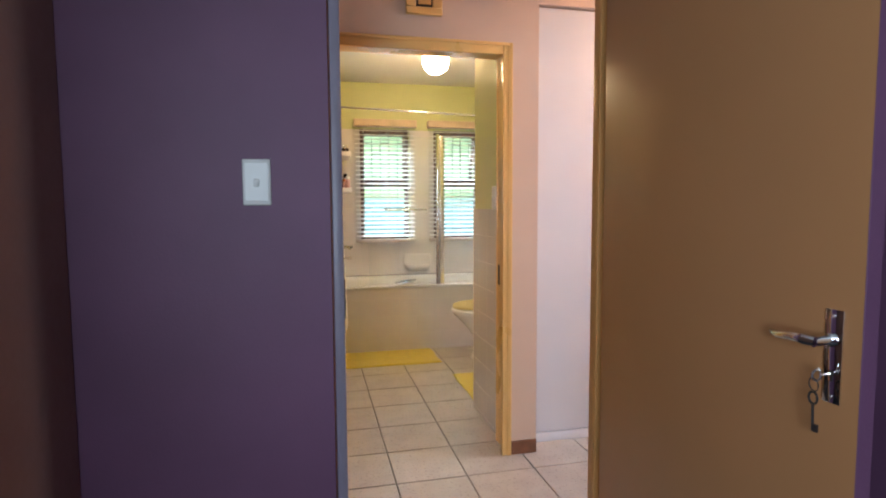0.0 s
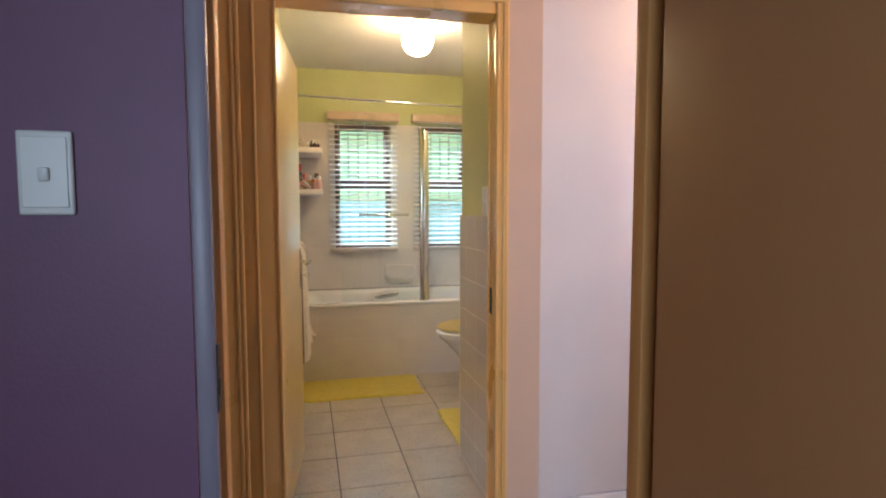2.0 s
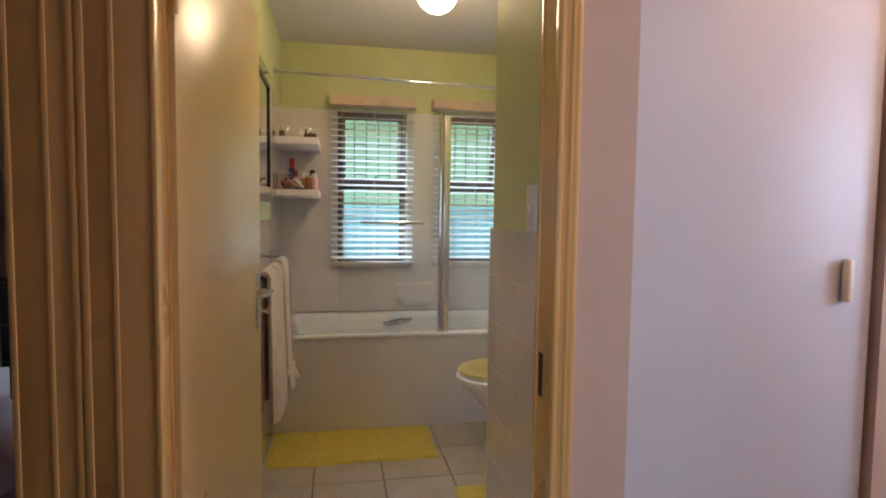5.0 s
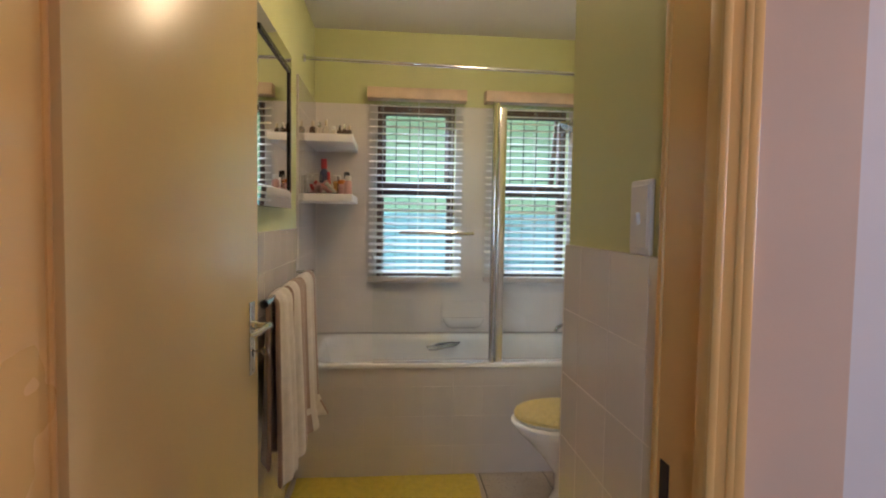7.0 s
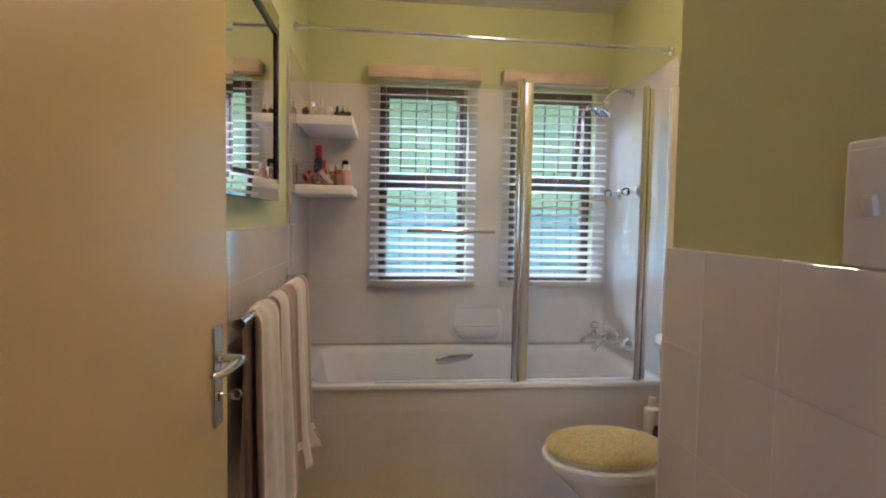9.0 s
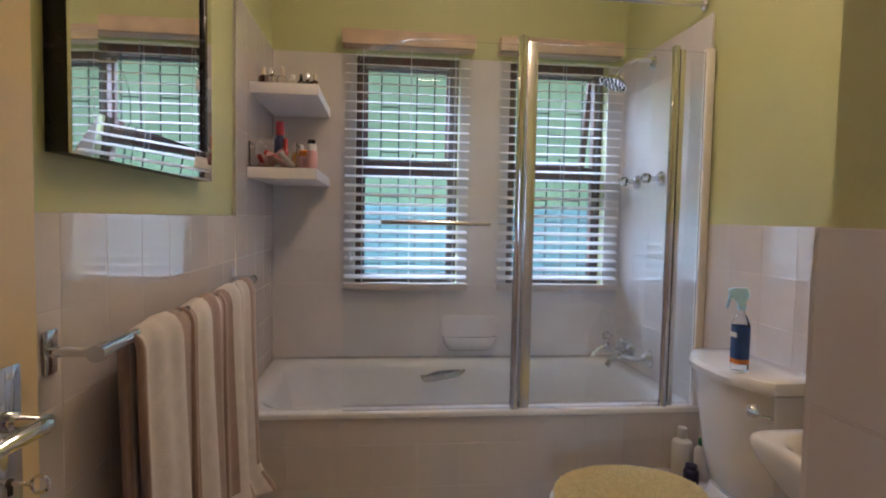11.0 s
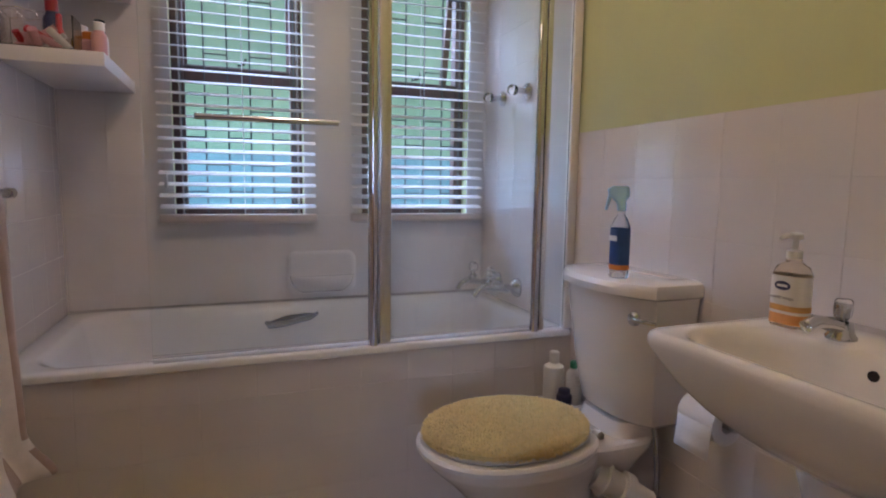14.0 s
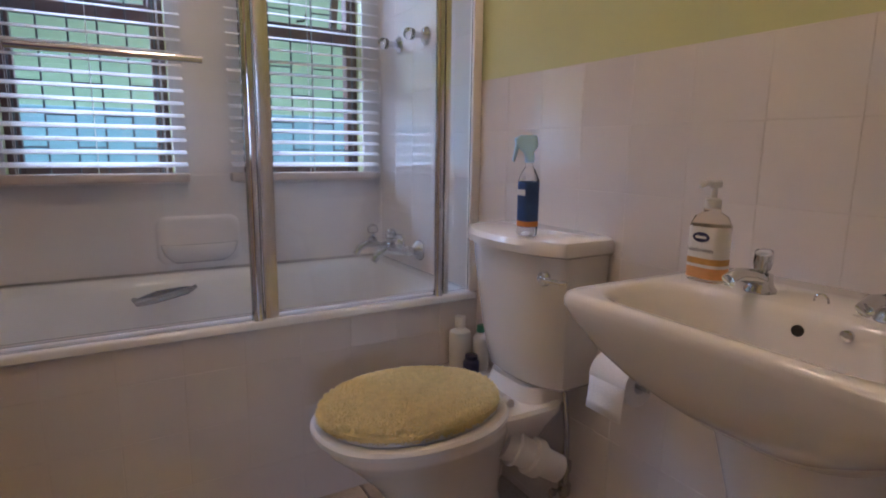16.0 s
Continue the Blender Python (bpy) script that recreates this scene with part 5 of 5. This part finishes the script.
part("label_band", loft([rounded(0, 0, 0.0502, 0.0742, 0.0228, 0.007, 6), rounded(0, 0, 0.0502, 0.0742, 0.0228, 0.028, 6)], False, False), AMBERBAND, hw_)
part("label_band", loft([rounded(0, 0, 0.0502, 0.0742, 0.0228, 0.034, 6), rounded(0, 0, 0.0502, 0.0742, 0.0228, 0.046, 6)], False, False), HONEY, hw_)
b = bmesh.new()
loft([[(x - 0.0252, y, z) for (y, z) in [(0.017 * math.cos(a * math.pi / 12), 0.086 + 0.0095 * math.sin(a * math.pi / 12)) for a in range(24)]] for x in (0.0, -0.0006)], bm=b)
part("emblem", b, NAVY, hw_, "dark blue oval emblem")
part("emblem_mark", box(-0.0262, -0.0259, -0.011, 0.011, 0.0835, 0.0885), LABELW, hw_)
txt = bpy.data.curves.new("label_text", "FONT")
txt.body, txt.size, txt.align_x, txt.extrude = "HAND WASH", 0.0085, "CENTER", 0.0001
txt.materials.append(RUBBER)
to = new("label_text", txt)
to.parent = hw_
to.matrix_basis = pose(-0.0254, 0.0, 0.058, 90, 0, -90)
b = lathe([(0.014, 0.140), (0.014, 0.156), (0.0055, 0.160), (0.0055, 0.178), (0.012, 0.180), (0.013, 0.190), (0.008, 0.194)], 18)
tube([(0, 0, 0.186), (-0.018, 0.004, 0.188), (-0.032, 0.007, 0.181)], [0.007, 0.006, 0.0045], 10, b)
part("pump", b, PLASTIC, hw_)
bk.scale = (1.2, 1.15, 1.15)
sp.scale = (0.84, 0.84, 1.0)
hw_.scale = (0.95, 0.94, 0.90)

# toilet roll
tp = empty("toilet_roll_holder", 1.775, 4.065, 0.565, "toilet roll on a small chrome holder below the basin", "toilet roll")
b = tube([(0, 0.0, 0.03), (-0.05, 0.0, 0.02), (-0.095, -0.01, 0.0)], 0.006, 8)
tube([(-0.095, -0.075, 0.0), (-0.095, 0.06, 0.0)], 0.008, 10, b)
part("holder", b, CHROME, tp)
b = bmesh.new()
for r0, r1 in ((0.018, 0.047),):
    ring = []
    for r, y in ((r0, -0.052), (r1, -0.052), (r1, 0.052), (r0, 0.052)):
        ring.append([(-0.095 + r * math.cos(a * math.pi / 16), y, r * math.sin(a * math.pi / 16)) for a in range(32)])
    loft(ring + [ring[0]], False, False, b)
part("roll", b, PAPER, tp)
b = bmesh.new()
pts = [(-0.095 - 0.0472, 0.0), (-0.144, -0.03), (-0.147, -0.055), (-0.149, -0.075)]
vv = [[b.verts.new((x, y, z)) for y in (-0.05, 0.05)] for x, z in pts]
for a, c in zip(vv, vv[1:]):
    b.faces.new((a[0], a[1], c[1], c[0]))
o = part("loose_sheet", b, PAPER, tp)
md = o.modifiers.new("thickness", "SOLIDIFY")
md.thickness = 0.001

# boxed pipe corner with cleaning bottles
pb = tagged(part("pipe_box", box(1.60, 1.774, 4.61, 4.787, 0.0, 0.355, 0.003), TILE), "low white boxed-in pipe between toilet and bath", "pipe box")
bottle("bleach_bottle", 1.678, 4.738, 0.355, 0.036, 0.175, PLASTIC, PLASTIC, "white bleach bottle between toilet and bath", 0.42, 0.2, "cleaning bottles")
bottle("cleaner_bottle", 1.728, 4.690, 0.355, 0.026, 0.15, PLASTIC, GREENCAP, "slim white cleaner bottle with a green cap", 0.5, 0.16, "cleaning bottles")
bottle("cleaner_bottle", 1.672, 4.660, 0.355, 0.026, 0.07, NAVY, NAVY, "short navy cleaner bottle beside the bath", 0.7, 0.2, "cleaning bottles")

# ---- trees behind the bank ----


def tree(x, y, z, h, seed):
    r = random.Random(seed)
    root = empty("tree", x, y, z, "leafy green garden tree beyond the lawn", "tree", "garden trees")
    b = tube([(0, 0, -0.3), (0.1, 0, h * 0.25), (-0.05, 0.1, h * 0.5), (0.1, 0, h * 0.8)], [h * 0.04, h * 0.032, h * 0.022, h * 0.008], 8)
    for k in range(7):
        a, zz = r.uniform(0, 6.28), h * r.uniform(0.25, 0.6)
        tube([(0, 0, zz), (h * 0.12 * math.cos(a), h * 0.12 * math.sin(a), zz + h * 0.1), (h * 0.26 * math.cos(a), h * 0.26 * math.sin(a), zz + h * 0.22)], [h * 0.014, h * 0.01, h * 0.003], 6, b)
    part("trunk", b, BARK, root)
    verts, faces = [], []
    for k in range(3400):
        a, u, q = r.uniform(0, 6.28), r.uniform(-1, 1), r.random() ** 0.4
        lump = 1 + 0.3 * math.sin(3 * a + seed) * math.cos(4 * u)
        c = Vector((h * 0.36 * q * lump * math.cos(a) * math.sqrt(1 - u * u), h * 0.36 * q * lump * math.sin(a) * math.sqrt(1 - u * u), h * 0.60 + h * 0.42 * q * u))
        s = h * r.uniform(0.012, 0.026)
        e = Euler((r.uniform(0, 3), r.uniform(0, 3), r.uniform(0, 3))).to_matrix()
        i = len(verts)
        verts += [c + e @ Vector(p) for p in ((-s, 0, 0), (0, -s * 0.5, 0), (s, 0, 0), (0, s * 0.5, 0))]
        faces.append((i, i + 1, i + 2, i + 3))
    me = bpy.data.meshes.new("crown")
    me.from_pydata(verts, [], faces)
    me.materials.append(LEAF)
    o = new("crown", me)
    o.parent = root
    return root


for i, (x, y, z, h) in enumerate(((-9, 30, 11.2, 7), (-3, 31, 11.7, 8), (3, 30, 11.2, 7.5), (9, 31, 11.7, 8))):
    tree(x, y, z, h, 11 + i)

# ---- tiles ----
tile_meshes = {}


def tile_mesh(kind, w, h, t, mat, ch):
    key = (kind, round(w, 3), round(h, 3), t)
    if key not in tile_meshes:
        v = [(0, 0, 0), (w, 0, 0), (w, h, 0), (0, h, 0), (0, 0, t - ch), (w, 0, t - ch), (w, h, t - ch), (0, h, t - ch),
             (ch, ch, t), (w - ch, ch, t), (w - ch, h - ch, t), (ch, h - ch, t)]
        f = [(0, 1, 5, 4), (1, 2, 6, 5), (2, 3, 7, 6), (3, 0, 4, 7), (4, 5, 9, 8), (5, 6, 10, 9), (6, 7, 11, 10), (7, 4, 8, 11), (8, 9, 10, 11)]
        me = bpy.data.meshes.new(kind)
        me.from_pydata(v, [], f)
        me.materials.append(mat)
        tile_meshes[key] = me
    return tile_meshes[key]


rt = random.Random(3)


def tile_field(parent, origin, u, v, u0, u1, v0, v1, pu, pv, su, sv, joint, thick, mat, holes=(), ch=0.0006, uneven=0.0002, name="tile"):
    """Tiles over u0..u1 by v0..v1 on the plane through origin spanned by u and v; joints fall on su + k pu and sv + k pv."""
    u, v, o = Vector(u), Vector(v), Vector(origin)
    n = u.cross(v)
    rot = Matrix((u, v, n)).transposed().to_4x4()
    cuts = lambda a, b, s, p, extra: sorted({a, b, *[x for x in extra if a < x < b], *[s + p * k for k in range(math.floor((a - s) / p), math.ceil((b - s) / p) + 1) if a + 0.012 < s + p * k < b - 0.012]})
    bed = bmesh.new()
    if name == "tile":
        inset = [(h[0], h[1], h[2], h[3]) for h in holes]
        strips = [(u0, u1, v0, v1)]
        if inset:
            lo, hi = inset[0][2], min(inset[0][3], v1)
            strips = [(u0, u1, v0, lo)]
            edge = u0
            for h in inset:
                strips.append((edge, h[0], lo, hi))
                edge = h[1]
            strips.append((edge, u1, lo, hi))
        for a, b, c, d in strips:
            box(a, b, c, d, 0.0002, thick - 0.0009, bm=bed)
        bed.transform(Matrix.Translation(o) @ rot)
        bed.transform(parent.matrix_world.inverted())
        part("grout_bed", bed, GROUT, parent)
    else:
        bed.free()
    us = cuts(u0, u1, su, pu, [x for h in holes for x in h[:2]])
    vs = cuts(v0, v1, sv, pv, [x for h in holes for x in h[2:]])
    for a, b in zip(us, us[1:]):
        for c, d in zip(vs, vs[1:]):
            if b - a < 0.012 or d - c < 0.012:
                continue
            mu, mv = (a + b) / 2, (c + d) / 2
            if any(h[0] < mu < h[1] and h[2] < mv < h[3] for h in holes):
                continue
            ob = new(name, tile_mesh(name, b - a - joint, d - c - joint, thick, mat, ch))
            ob.parent = parent
            place = o + u * (a + joint / 2) + v * (c + joint / 2) + n * rt.uniform(-uneven, 0)
            tip = Euler((rt.uniform(-0.0003, 0.0003), rt.uniform(-0.0003, 0.0003), 0)).to_matrix().to_4x4()
            ob.matrix_basis = parent.matrix_world.inverted() @ Matrix.Translation(place) @ rot @ tip


P = 0.157
SV = 0.024
J = 0.0011
X, Y, Z = (1, 0, 0), (0, 1, 0), (0, 0, 1)
# west wall (faces +x: u along y, v up)
for x0, x1, y0, y1 in ((0.0405, 0.0455, 4.8795, 4.8905), (0.0415, 0.0490, 5.5745, 5.5815), (1.7705, 1.7760, 5.5745, 5.5815)):
    setting("tile_trim", box(x0, x1, y0, y1, 0.592, 2.0645, 0.001, 1), TILE, "narrow white tile trim in the bath corner", "tile trim")
tile_field(wall_left, (0.032, 0, 0), Y, Z, 2.735, 4.885, 0, 1.28, P, P, 4.885, SV, J, 0.010, TILE)
tile_field(wall_left, (0.032, 0, 0), Y, Z, 4.885, 5.582, 0.58, 2.065, P, P, 4.885, SV, J, 0.011, TILE)
# east wall (faces -x: u along -y)
tile_field(wall_right, (1.783, 0, 0), (0, -1, 0), Z, -4.815, -3.262, 0, 1.28, P, P, -4.33, SV, J, 0.008, TILE)
tile_field(wall_right, (1.783, 0, 0), (0, -1, 0), Z, -5.582, -4.815, 0.58, 2.065, P, P, -4.801, SV, J, 0.009, TILE)
# north wall (faces -y: u along +x)
tile_field(wall_back, (0, 5.588, 0), X, Z, 0.045, 1.774, 0.58, 2.065, P, P, 0.045, SV, J, 0.008, TILE,
           [(W1[0], W1[1], WZ[0], WZ[1]), (W2[0], W2[1], WZ[0], WZ[1])])
# nib beside the door, and the end wall behind the basin
tile_field(wall_nib, (0.95, 0, 0), (0, -1, 0), Z, -3.268, -2.733, 0, 1.28, 0.165, P, -3.149, SV, 0.0018, 0.010, TILE)
tile_field(wall_nib, (0, 3.26, 0), (-1, 0, 0), Z, -1.774, -0.94, 0, 1.28, P, P, -1.774, SV, J, 0.008, TILE)
# bath panel
tile_field(panel_bath, (0, 4.796, 0), X, Z, 0.045, 1.774, 0, 0.5655, 0.1545, P, 0.3915, 0.470 - 3 * P, 0.0018, 0.008, TILE)
# floor tiles
floor = bpy.data.objects["floor"]
tile_field(floor, (0, 0, -0.008), X, Y, -0.05, 2.72, 1.552, 4.81, 0.345, 0.345, 0.308, 2.385, 0.006, 0.008, FLOORTILE, (), 0.0016, 0.0006, "floor_tile")
